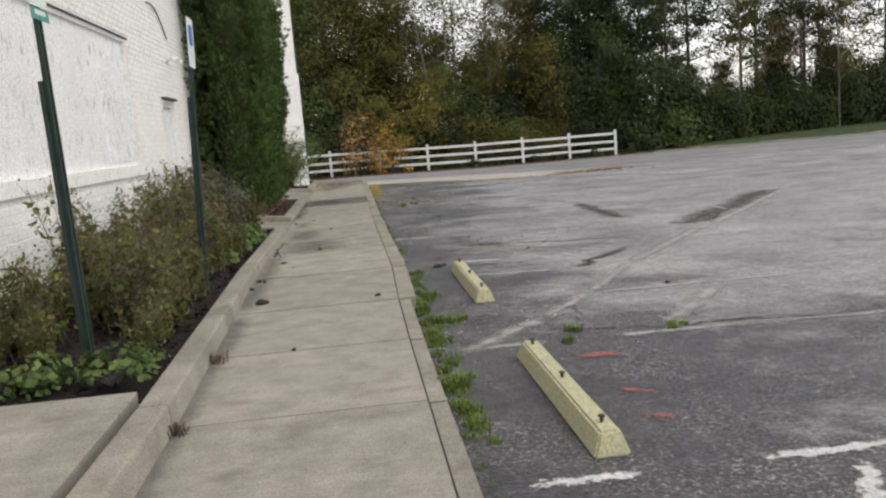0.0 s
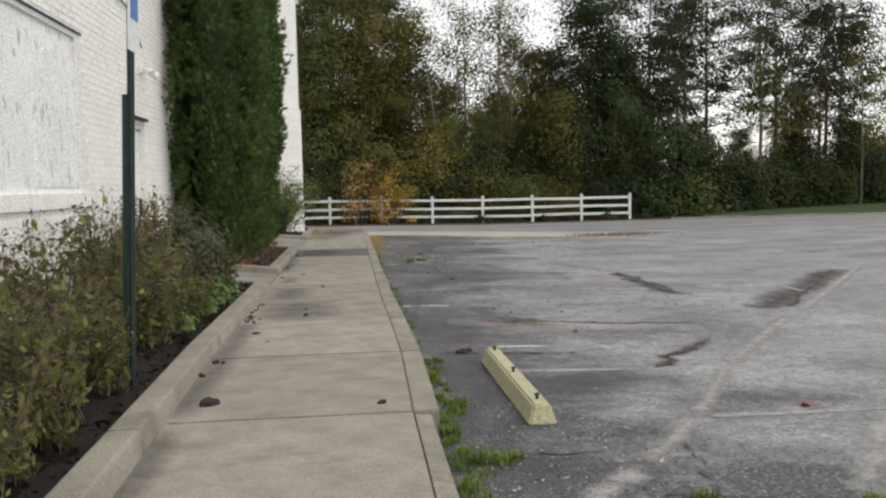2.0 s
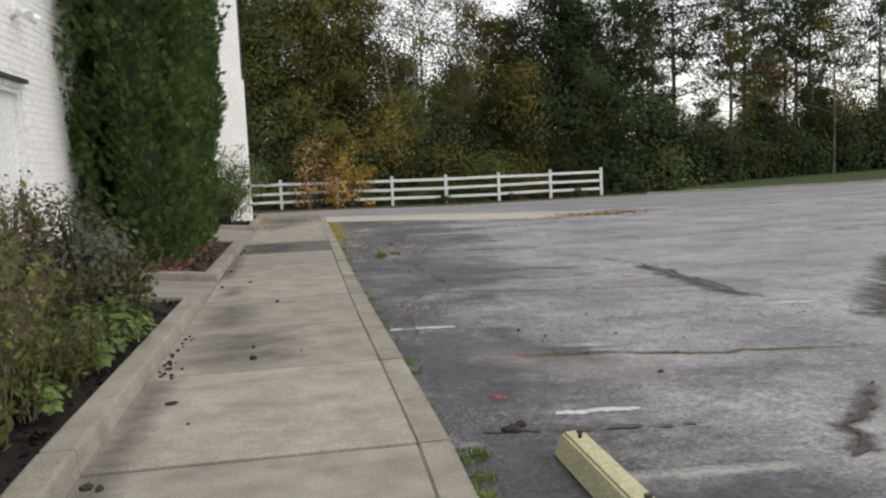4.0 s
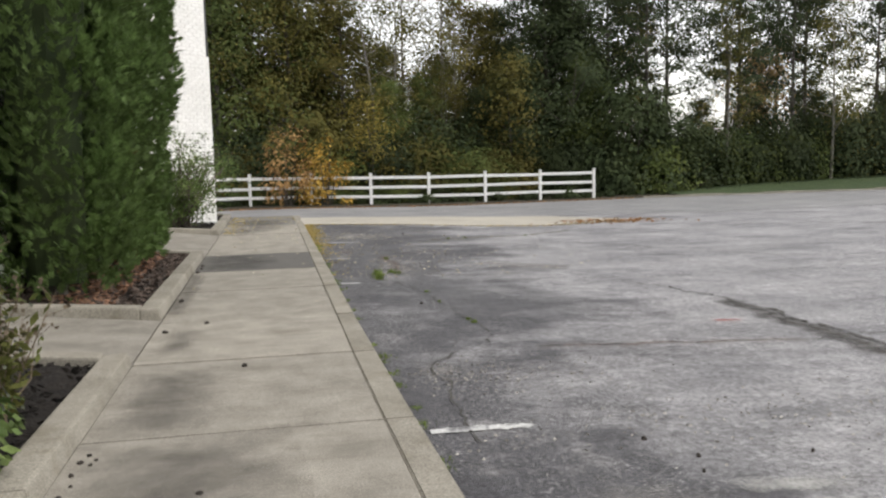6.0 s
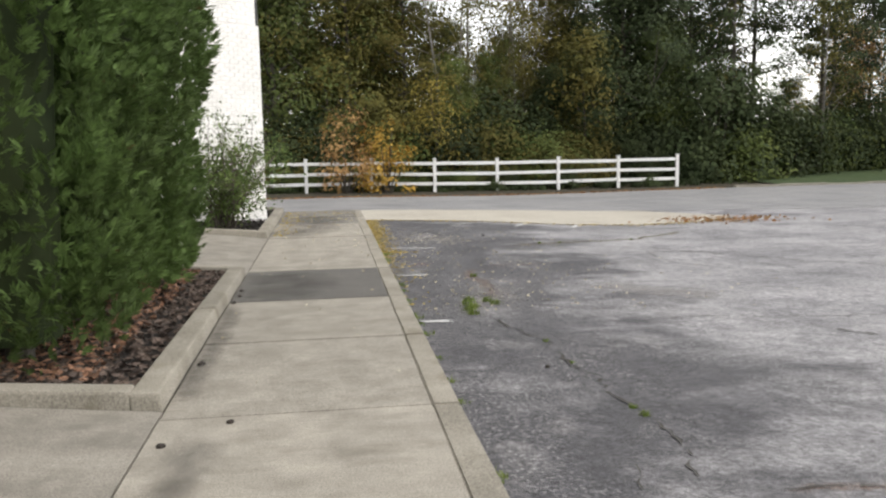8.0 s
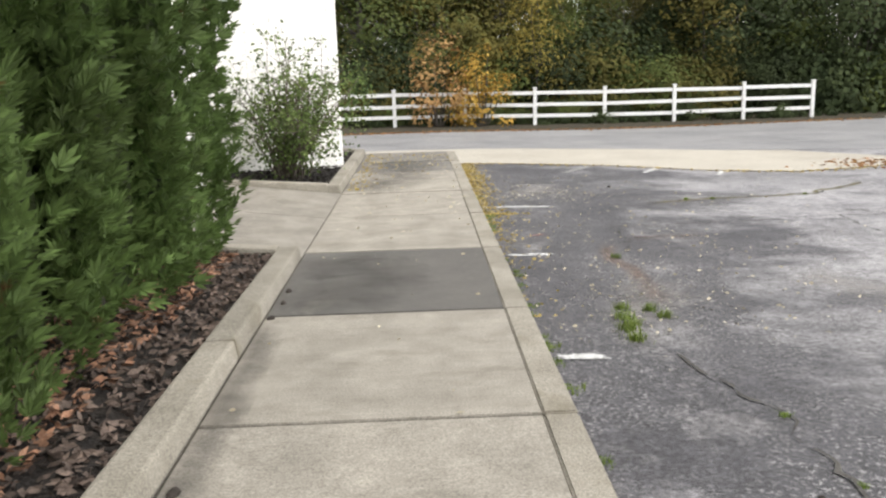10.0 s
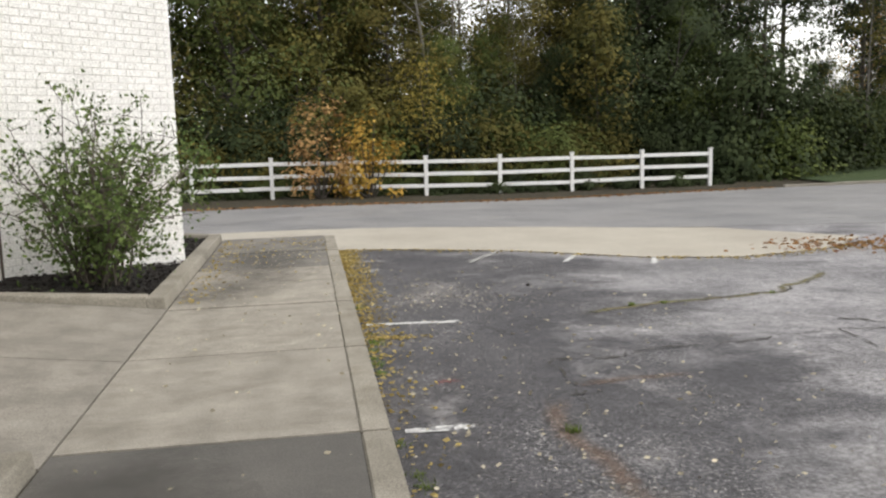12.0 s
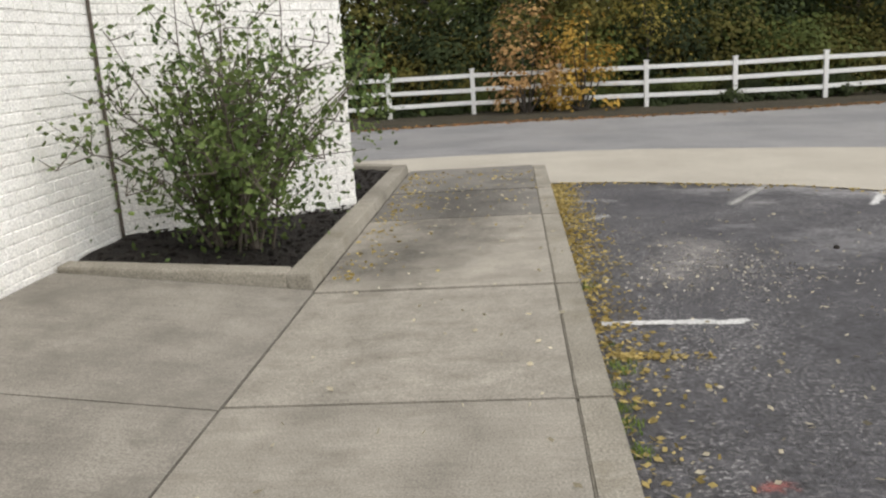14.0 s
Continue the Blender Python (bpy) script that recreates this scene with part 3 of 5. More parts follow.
# ---- building ----
WX = -3.2
TOP = 7.4
wall_east = thing("wall_east", pose(0, 0, 0), "white-painted brick side wall of a low building", "wall", kind="structure")
WIN = (-1.4, 5.49, 1.36, 3.06)
DOOR = (7.46, 8.28, 0.15, 2.27)
bm = bmesh.new()
for y0, y1, z0, z1 in ((-12, WIN[0], -0.3, TOP), (WIN[0], WIN[1], -0.3, WIN[2]), (WIN[0], WIN[1], WIN[3], TOP), (WIN[1], DOOR[0], -0.3, TOP), (DOOR[0], DOOR[1], -0.3, DOOR[2]), (DOOR[0], DOOR[1], DOOR[3], TOP), (DOOR[1], 19.19, -0.3, TOP)):
    box(bm, WX - 0.25, WX - 0.008, y0, y1, z0, z1)
part("wall_core", bm, M_MORTAR, wall_east)


def brick_cells(length, z0, z1, holes=()):
    """Running-bond brick rectangles (u0, u1, v0, v1) on a wall of that length."""
    out = []
    row = 0
    z = z0
    while z < z1:
        u = -0.105 if row % 2 else 0.0
        while u < length:
            a, b = max(u, 0), min(u + 0.203, length)
            if b - a > 0.03 and not any(a < h[1] and b > h[0] and z < h[3] and z + 0.066 > h[2] for h in holes):
                out.append((a + 0.004, b - 0.004, z + 0.004, z + 0.068))
            u += 0.21
        z += 0.076
        row += 1
    return out


def bricks(name, cells, place, material, parent, label=""):
    """Bricks as one joined mesh: each a proud block with five faces."""
    v, f = [], []
    for u0, u1, v0, v1 in cells:
        d = 0.007 + R.uniform(-0.002, 0.003)
        k = len(v)
        for out in (0.0, d):
            i = 0.0 if out == 0 else 0.003
            v += [place(u0 + i, v0 + i, out), place(u1 - i, v0 + i, out), place(u1 - i, v1 - i, out), place(u0 + i, v1 - i, out)]
        f += [(k + 4, k + 5, k + 6, k + 7), (k, k + 1, k + 5, k + 4), (k + 1, k + 2, k + 6, k + 5), (k + 2, k + 3, k + 7, k + 6), (k + 3, k, k + 4, k + 7)]
    ob = mesh_of(name, v, f, material, parent, label)
    tagged(ob, kind="stuff")
    return ob


holes = [(WIN[0] + 4 - 0.02, WIN[1] + 4 + 0.28, WIN[2] - 0.18, WIN[2] + 0.01), (WIN[0] + 4, WIN[1] + 4, WIN[2], WIN[3]), (DOOR[0] + 4, DOOR[1] + 4, DOOR[2] - 0.2, DOOR[3])]
bricks("bricks", brick_cells(23.18, 0.0, 6.6, holes), lambda u, w, d: (WX - 0.008 + d, u - 4, w), M_BRICK, wall_east)

# boarded window with a rowlock sill
window = thing("window_1", pose(0, 0, 0), "large window boarded over with white-painted chipboard", "window", kind="structure")
for a, b in ((-1.4, 1.02), (1.03, 3.46), (3.47, 5.49)):
    boxed("board", (WX - 0.07, WX - 0.045, a, b, WIN[2], WIN[3]), M_OSB, window)
bm = bmesh.new()
box(bm, WX - 0.046, WX - 0.03, 4.2, 5.30, 1.42, 2.85, 0.003)
part("patch_board", bm, M_OSB, window)
for a, b, c, d in ((WIN[0], WIN[1], WIN[3] - 0.05, WIN[3]), (WIN[1] - 0.05, WIN[1], WIN[2], WIN[3] - 0.05)):
    boxed("window_frame", (WX - 0.05, WX - 0.012, a, b, c, d), M_WHITE, window, bevel=0.005)
boxed("lintel_angle", (WX - 0.02, WX + 0.012, WIN[0] - 0.1, WIN[1] + 0.12, WIN[3] + 0.002, WIN[3] + 0.02), M_DARK, window, "dark steel lintel edge")
sill = link_mesh("window_sill", bpy.data.meshes.new("window_sill"), None, window)
y = WIN[0]
proto = None
while y < WIN[1] + 0.24:
    if proto is None:
        proto = boxed("sill_brick", (WX - 0.06, WX + 0.025, 0, 0.066, WIN[2] - 0.155, WIN[2] - 0.004), M_BRICK, sill, bevel=0.004)
        proto.location.y = y
    else:
        o = new("sill_brick", proto.data)
        o.parent = sill
        o.location.y = y
    y += 0.074

# side door with a hood strip
door = thing("door_1", pose(0, 0, 0), "white-painted steel side door, closed", "door", kind="structure")
leaf = boxed("door_leaf", (WX - 0.12, WX - 0.075, DOOR[0] + 0.05, DOOR[1] - 0.05, DOOR[2] + 0.01, DOOR[3] - 0.05), M_WHITE, door, bevel=0.004)
for a, b, c, d in ((DOOR[0], DOOR[0] + 0.05, DOOR[2], DOOR[3]), (DOOR[1] - 0.05, DOOR[1], DOOR[2], DOOR[3]), (DOOR[0] + 0.05, DOOR[1] - 0.05, DOOR[3] - 0.05, DOOR[3])):
    boxed("door_frame", (WX - 0.13, WX - 0.02, a, b, c, d), M_WHITE, door, bevel=0.004)
boxed("drip_hood", (WX - 0.05, WX + 0.06, DOOR[0] - 0.05, DOOR[1] + 0.06, DOOR[3] + 0.06, DOOR[3] + 0.10), M_DARK, door, "dark metal drip hood")
bm = bmesh.new()
box(bm, WX - 0.075, WX - 0.035, DOOR[1] - 0.16, DOOR[1] - 0.11, 1.0, 1.26, 0.01)
box(bm, WX - 0.035, WX - 0.01, DOOR[1] - 0.24, DOOR[1] - 0.115, 1.1, 1.13, 0.008)
part("door_handle", bm, M_DARK, leaf, "dark metal lever handle")

# wall lamp and loose cable
lamp = thing("wall_lamp", pose(WX, 8.2, 3.05), "small twin flood lamp on a round wall plate", "lamp")
boxed("back_plate", (0, 0.05, -0.06, 0.06, -0.06, 0.06), M_WHITE, lamp, bevel=0.015)
for s in (-1, 1):
    v, f = tubes([[((0.05, s * 0.02, 0), 0.015), ((0.10, s * 0.08, -0.01), 0.018), ((0.13, s * 0.10, -0.03), 0.04), ((0.2, s * 0.15, -0.08), 0.055)]], 10)
    mesh_of("flood_head", v, f, M_WHITE, lamp)
v, f = tubes([[((WX + 0.02, 7.05 + 1.25 * t, 3.78 + 0.07 * math.sin(t * 3.1) - 0.42 * t * t), 0.011) for t in [i / 14 for i in range(15)]]], 6)
cable = mesh_of("loose_cable", v, f, M_DARK)
tagged(cable, "black cable drooping loose from the brick wall", "cable")

# splayed brick face at the building's end
A, B = Vector((WX, 19.19, 0)), Vector((-1.69, 20.78, 0))
along = (B - A).normalized()
outn = Vector((along.y, -along.x, 0))
SL = (B - A).length
wall_splay = thing("wall_splay", pose(0, 0, 0), "white-painted brick face set at an angle", "wall", kind="structure")


def on_splay(u, w, d):
    p = A + along * u + outn * d
    return (p.x, p.y, w)


def prism(name, pts, z0, z1, material, parent):
    n = len(pts)
    v = [(x, y, z) for z in (z0, z1) for x, y in pts]
    f = [tuple(range(n))[::-1], tuple(range(n, 2 * n))] + [(i, (i + 1) % n, n + (i + 1) % n, n + i) for i in range(n)]
    return mesh_of(name, v, f, material, parent)


prism("wall_core", [(A.x, A.y), (B.x, B.y), (WX, 22.4), (WX - 0.25, 22.4), (WX - 0.25, A.y)], -0.3, 3.6, M_MORTAR, wall_splay)
B2 = B - along * 0.07
prism("wall_core", [(A.x, A.y), (B2.x, B2.y), (WX, 22.25), (WX - 0.25, 22.25), (WX - 0.25, A.y)], 3.6, TOP, M_MORTAR, wall_splay)
cells = brick_cells(SL, 0.0, 3.56)
cells_up = brick_cells(SL - 0.07, 3.6, 6.6)
near_cells = [c for c in cells if c[2] < 1.95]
bricks("bricks", [c for c in cells if c[2] >= 1.95] + cells_up, on_splay, M_BRICK, wall_splay)
# added dark tube stands in for the shaded side of the set-back upper wall
v, f = tubes([[((-1.75, 20.88, 3.62), 0.05), ((-1.78, 20.88, TOP), 0.05)]], 8)
mesh_of("downpipe", v, f, M_DARK, wall_splay, "dark strip standing in for the upper corner's shaded side")
v, f = tubes([[((WX + 0.02, 19.17, 0.2), 0.014), ((WX + 0.02, 19.17, 5.0), 0.014)]], 6)
mesh_of("corner_conduit", v, f, M_STEM, wall_splay, "thin painted conduit in the inner corner")

for nm, d in (("wall_north", (-16, WX - 0.25, 22.15, 22.4, -0.8, TOP)), ("wall_west", (-16.25, -16, -12, 22.4, -0.8, TOP)), ("wall_south", (-16, WX - 0.25, -12, -11.75, -0.8, TOP))):
    tagged(boxed(nm, d, M_WHITE), "plain white-painted outer wall", "wall", kind="structure")
tagged(boxed("roof", (-16.4, WX + 0.05, -12.2, 19.2, TOP, TOP + 0.25), M_DARK), "flat dark roof slab", "roof", kind="structure")
tagged(boxed("floor", (-16, WX - 0.25, -11.75, 22.15, -0.3, 0.14), M_JOINT), "plain concrete floor slab", "floor", kind="structure")

# ---- wheel stops ----


def wheel_stop(y, label):
    ob = thing("wheel_stop", pose(0.80, y, lot(0.8, y)), label, "wheel stop", "wheel stops")
    bm = bmesh.new()
    box(bm, -0.095, 0.095, -0.95, 0.95, 0, 0.125, 0.0)
    for v in bm.verts:
        if v.co.z > 0.06:
            v.co.x *= 0.55
            v.co.y *= 0.965
    bmesh.ops.bevel(bm, geom=bm.edges[:], offset=0.012, segments=2, affect="EDGES")
    part("block", bm, M_STOP, ob)
    for dy in (-0.78, 0.0, 0.80):
        v, f = tubes([[((0, dy, 0.11), 0.010), ((0, dy, 0.150), 0.010), ((0, dy, 0.151), 0.019), ((0, dy, 0.160), 0.016)]], 8)
        mesh_of("bolt", v, f, M_RUST, ob, "rusty steel pin")
    return ob


wheel_stop(-1.98, "faded yellow concrete wheel stop with rusty pins")
wheel_stop(1.83, "faded yellow concrete wheel stop near weeds")

# ---- signs on channel posts ----


def sign_post(x, y, base, plates, label, lean):
    ob = thing("sign_post", pose(x, y, base, 0, lean, 0), label, "sign post", "parking signs")

    def channel(z0, z1, w):
        bm = bmesh.new()
        box(bm, -0.006, 0.006, -w * 0.5, w * 0.5, z0, z1, 0.002)
        for s_ in (-1, 1):
            box(bm, -0.006, 0.026, s_ * w * 0.5 - 0.004, s_ * w * 0.5 + 0.004, z0, z1, 0.002)
            box(bm, 0.020, 0.026, s_ * (w * 0.5 + 0.009) - 0.009, s_ * (w * 0.5 + 0.009) + 0.009, z0, z1, 0.002)
        return bm
    part("post", channel(0.0, 2.62, 0.045), M_POST, ob)
    lower = part("ground_stake", channel(-0.1, 1.88, 0.055), M_POST, ob)
    lower.location.x = -0.03
    for z0, z1, material, bar in plates:
        p = boxed("sign_plate", (0.03, 0.034, -0.15, 0.15, z0, z1), material, ob, "rounded metal parking sign", bevel=0.001)
        boxed("sign_symbol", (0.0345, 0.0365, -0.09, 0.09, z0 + (z1 - z0) * 0.45, z0 + (z1 - z0) * 0.85), bar, p)
    return ob


sign_post(-2.08, -1.15, 0.1, ((2.32, 2.78, M_SIGN, M_SGREEN), (2.24, 2.31, M_SGREEN, M_SIGN)), "dark green channel post with a parking sign in weeds", -1)
sign_post(-1.80, 1.56, 0.1, ((2.15, 2.6, M_SIGN, M_BLUE),), "dark green channel post with a blue accessible parking sign", 2.4)

# ---- white rail fence ----
fence = thing("fence", pose(0, 0, 0), "white three-rail wooden fence at the wood's edge", "fence")
FX = [14.55 - 2.66 * i for i in range(9)]
FY = 39.9
fz = lambda x: lot(x, FY) - 0.02
post_me = None
for x in FX:
    if post_me is None:
        bm = bmesh.new()
        box(bm, -0.065, 0.065, -0.065, 0.065, -0.2, 1.33, 0.01)
        o = part("post", bm, M_WHITE, fence)
        post_me = o.data
        cb = bmesh.new()
        box(cb, -0.08, 0.08, -0.08, 0.08, 1.331, 1.38, 0.015)
        cap_me = part("cap", cb, M_WHITE, o).data
    else:
        o = new("post", post_me)
        o.parent = fence
        new("cap", cap_me).parent = o
    o.location = (x, FY, fz(x))
for x0, x1 in zip(FX[1:], FX[:-1]):
    for h in (0.32, 0.74, 1.17):
        bm = bmesh.new()
        box(bm, x0 + 0.067, x1 - 0.067, FY - 0.028, FY + 0.012, -0.065, 0.065, 0.006)
        sag = R.uniform(-0.03, 0.03)
        for v in bm.verts:
            v.co.z += fz(v.co.x) + h + (sag if v.co.x > (x0 + x1) / 2 else 0)
        part("rail", bm, M_WHITE, fence)

# ---- paint and wear on the car park ----
M_WORN = wear_mat("worn_white_paint", (0.62, 0.62, 0.61), (0.50, 0.50, 0.50), 0.35, 14, 0.95)
M_GHOST = wear_mat("ghost_of_old_paint", (0.42, 0.415, 0.40), (0.34, 0.335, 0.325), 0.9, 6, 0.8)
M_HOLLOW = wear_mat("broken_hollow", (0.042, 0.039, 0.037), (0.085, 0.075, 0.065), 0.9, 5, 0.72)
M_DARK_FILM = wear_mat("soft_dark_film", (0.075, 0.07, 0.064), (0.10, 0.094, 0.086), 1.2, 3.5, 0.44)
M_SPRAY = wear_mat("red_spray_paint", (0.46, 0.12, 0.10), (0.36, 0.12, 0.11), 0.7, 13, 0.7)
M_PALE_GRIT = wear_mat("pale_exposed_grit", (0.36, 0.34, 0.33), (0.25, 0.24, 0.235), 0.9, 10, 0.55)
M_ORANGE_DIRT = wear_mat("rust_coloured_dirt", (0.30, 0.17, 0.10), (0.22, 0.15, 0.105), 1.0, 14, 0.34)
M_MOSS = wear_mat("mossy_crack_dirt", (0.16, 0.16, 0.06), (0.22, 0.17, 0.09), 0.9, 9, 0.8)
marks = thing("stall_lines", pose(0, 0, 0), "worn white parking stall lines on asphalt", "line marking", kind="structure")
for y, x0, x1, m_ in ((-3.14, 0.28, 0.95, M_WORN), (-3.1, 1.4, 2.9, M_WORN), (-0.72, 0.28, 1.05, M_GHOST), (-0.68, 1.5, 3.8, M_GHOST), (-0.66, 2.4, 3.5, M_GHOST), (3.43, 0.85, 1.5, M_WORN), (6.25, 0.24, 0.92, M_WORN), (6.53, 3.95, 4.7, M_WORN), (12.2, 0.22, 0.62, M_WORN), (15.03, 0.22, 0.75, M_WORN), (17.85, 0.22, 1.2, M_WORN)):
    smear("stall_line", [(x0, y), ((x0 + x1) / 2, y + 0.01), (x1, y)], 0.15, m_, marks)
for y, x0, x1 in ((6.25, 0.27, 0.6), (15.02, 0.27, 0.55), (12.2, 0.25, 0.45), (17.85, 0.25, 0.45)):
    ribbon("stall_line", [(x0, y), (x1, y)], 0.075, M_LINE, 0.007, R, 0.08, parent=marks)
for a, b, m_ in (((0.40, 20.8), (0.70, 21.25), M_GHOST), ((1.85, 21.45), (2.7, 23.0), M_GHOST), ((3.1, 21.2), (3.8, 22.5), M_WORN), ((4.2, 20.8), (4.65, 21.75), M_WORN)):
    smear("stall_line", [a, b], 0.17, m_, marks)
for a, b, w_, m_ in (((1.97, -0.5), (3.12, 0.98), 0.26, M_GHOST), ((1.9, -3.2), (1.5, -3.9), 0.17, M_WORN), ((0.32, -0.86), (1.16, 0.09), 0.22, M_GHOST), ((1.16, 0.09), (1.84, 1.0), 0.2, M_GHOST), ((1.8, 0.95), (4.2, 1.06), 0.14, M_GHOST), ((1.84, 1.0), (2.67, 2.4), 0.2, M_GHOST), ((2.67, 2.4), (4.6, 5.0), 0.24, M_GHOST), ((4.9, 5.3), (8.6, 10.0), 0.26, M_GHOST), ((0.8, 2.4), (1.9, 2.35), 0.2, M_GHOST), ((1.4, 5.2), (2.1, 5.15), 0.25, M_GHOST)):
    smear("faded_line", [a, b], w_, m_, marks)
for pts, w_ in (([(1.02, -1.15), (1.25, -1.17), (1.48, -1.2)], 0.19), ([(1.12, -1.9), (1.36, -2.08)], 0.14), ([(1.1, -2.35), (1.3, -2.5)], 0.13), ([(0.62, 3.8), (0.76, 3.92)], 0.10), ([(0.62, 3.93), (0.76, 3.8)], 0.10), ([(1.02, 5.02), (1.3, 4.97)], 0.16), ([(0.56, 15.93), (0.78, 15.98)], 0.13), ([(2.55, 1.1), (2.8, 1.25)], 0.16), ([(3.4, 8.95), (3.75, 8.9)], 0.16)):
    smear("spray_mark", pts, w_, M_SPRAY, marks, lift=0.008)

cracks = thing("asphalt_cracks", pose(0, 0, 0), "dark open cracks and broken hollows in the asphalt", "crack", kind="structure")
for pts, w_, m_ in (([(2.05, 2.4), (2.5, 2.95), (3.06, 3.65)], 0.22, M_HOLLOW), ([(4.5, 5.45), (5.9, 7.2), (8.2, 9.9)], 0.75, M_HOLLOW), ([(4.25, 10.2), (4.12, 9.0), (4.1, 7.6), (4.2, 6.9)], 0.42, M_HOLLOW),
                    ([(0.36, 0.22), (0.66, 0.36)], 0.24, M_ORANGE_DIRT), ([(1.1, 4.98), (1.7, 4.85), (2.3, 4.72), (3.4, 4.6)], 0.12, M_MOSS), ([(1.5, 8.22), (2.6, 8.11), (3.8, 8.0)], 0.12, M_ORANGE_DIRT),
                    ([(1.25, 15.45), (1.17, 15.05), (1.2, 14.5), (1.22, 13.9), (1.1, 13.3)], 0.20, M_ORANGE_DIRT), ([(2.3, 17.95), (2.95, 18.25), (4.6, 18.6), (6.0, 19.8)], 0.14, M_MOSS), ([(1.5, 15.7), (1.9, 15.85), (2.4, 15.8)], 0.14, M_ORANGE_DIRT),
                    ([(0.7, 12.3), (0.85, 12.9), (1.15, 13.6)], 0.35, M_PALE_GRIT), ([(1.0, 13.3), (1.4, 14.1)], 0.7, M_PALE_GRIT), ([(0.6, 18.7), (1.1, 19.3), (1.2, 20.2)], 0.8, M_PALE_GRIT), ([(0.75, 12.7), (1.1, 13.3), (1.5, 13.6)], 0.6, M_PALE_GRIT),
                    ([(0.7, 5.3), (1.3, 4.6), (2.2, 4.1)], 0.9, M_PALE_GRIT), ([(0.55, 7.3), (0.75, 7.9)], 0.4, M_PALE_GRIT), ([(2.4, 14.2), (3.6, 13.0)], 0.9, M_PALE_GRIT)):
    smear("broken_patch", pts, w_, m_, cracks, lift=0.004, wander=0.11)
for pts, w_, m_, jag in (([(2.07, 2.42), (2.5, 2.9), (3.04, 3.62)], 0.028, M_TRENCH, 0.6), ([(3.85, 11.5), (4.15, 10.6), (4.3, 9.3), (4.2, 7.4)], 0.03, M_CRACK, 0.7), ([(5.0, 5.7), (6.1, 7.2), (7.8, 9.6)], 0.04, M_TRENCH, 0.7), ([(1.56, 0.42), (1.37, -0.17), (1.3, -0.5)], 0.014, M_CRACK, 0.5),
                         ([(0.36, 0.25), (0.66, 0.38), (1.0, 0.29)], 0.017, M_CRACK, 0.6), ([(1.1, -0.4), (2.04, -0.52), (3.9, -0.6)], 0.02, M_CRACK, 0.6), ([(0.45, 3.19), (0.9, 3.14), (1.6, 3.1)], 0.03, M_CRACK, 0.9), ([(1.1, 5.0), (1.7, 4.87), (2.4, 4.7), (4.4, 4.5)], 0.016, M_CRACK, 0.7), ([(0.5, 6.0), (0.52, 6.6), (0.6, 7.6), (0.9, 8.6)], 0.013, M_CRACK, 0.7), ([(0.95, 12.2), (1.18, 11.3), (1.2, 10.5), (1.28, 9.4), (1.2, 8.4)], 0.016, M_CRACK, 0.8),
                         ([(1.5, 8.22), (2.6, 8.11), (3.8, 8.0), (6.2, 8.3)], 0.013, M_CRACK, 0.7), ([(2.2, 12.1), (4.8, 11.9), (8.5, 12.6)], 0.014, M_CRACK, 0.7), ([(2.2, 17.9), (3.4, 18.3), (4.9, 18.75), (6.0, 19.8)], 0.02, M_CRACK, 0.7), ([(1.25, 15.4), (1.5, 15.6), (1.44, 15.3), (1.2, 14.9)], 0.014, M_CRACK, 0.7), ([(1.5, 15.7), (1.57, 16.3), (2.42, 16.5), (4.2, 16.9), (5.6, 16.8)], 0.016, M_CRACK, 0.7), ([(4.2, 16.9), (4.1, 15.6), (5.2, 14.6)], 0.014, M_CRACK, 0.7),
                         ([(4.5, 17.3), (6.6, 15.1), (7.2, 13.8), (9, 13.2), (13, 15.2)], 0.026, M_CRACK, 0.7), ([(9, 20), (14, 18), (22, 19)], 0.033, M_CRACK, 0.6), ([(10, 26), (16, 24), (24, 27)], 0.035, M_CRACK, 0.6)):
    ribbon("crack", pts, w_, m_, 0.009, R, jag * 0.5, max(0.07, w_ * 0.9), cracks, 0.11)

# soft dark patches on the slabs, several running along the bed kerbs
stains = thing("sidewalk_stains", pose(0, 0, 0), "soft dark patches on the concrete slabs", "stain", kind="structure")
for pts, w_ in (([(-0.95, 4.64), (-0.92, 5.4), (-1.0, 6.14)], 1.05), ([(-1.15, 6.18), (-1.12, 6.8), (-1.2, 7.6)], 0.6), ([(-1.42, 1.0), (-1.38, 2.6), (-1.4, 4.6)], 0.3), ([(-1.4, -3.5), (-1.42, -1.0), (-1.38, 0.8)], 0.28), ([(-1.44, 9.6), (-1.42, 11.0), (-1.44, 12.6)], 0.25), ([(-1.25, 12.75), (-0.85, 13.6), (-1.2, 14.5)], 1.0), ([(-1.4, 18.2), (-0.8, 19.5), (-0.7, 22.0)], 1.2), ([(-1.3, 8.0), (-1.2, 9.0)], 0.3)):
    smear("damp_stain", pts, w_, M_DARK_FILM, stains, height=0.0, lift=0.008)
for x, y, a, b, n_ in ((1.2, 13.5, 0.4, 0.5, 450), (1.2, 19.0, 0.5, 0.4, 900), (0.9, 7.4, 0.4, 0.25, 350), (0.8, 0.3, 0.6, 0.6, 500), (2.6, 6.1, 1.3, 0.3, 500)):
    gp = np.stack([x + R.normal(size=n_) * a, y + R.normal(size=n_) * b, np.zeros(n_)], axis=1)
    gp = gp[gp[:, 0] > 0.22]
    gp[:, 2] = [lot(p[0], p[1]) + 0.006 for p in gp]
    tagged(leaf_mesh("loose_grit", gp, 0.02, R, M_FALLEN_GRIT, flat=0.8, aspect=0.7), "pale loose grit on the worn asphalt", "grit", kind="stuff")

# ---- vegetation builders ----


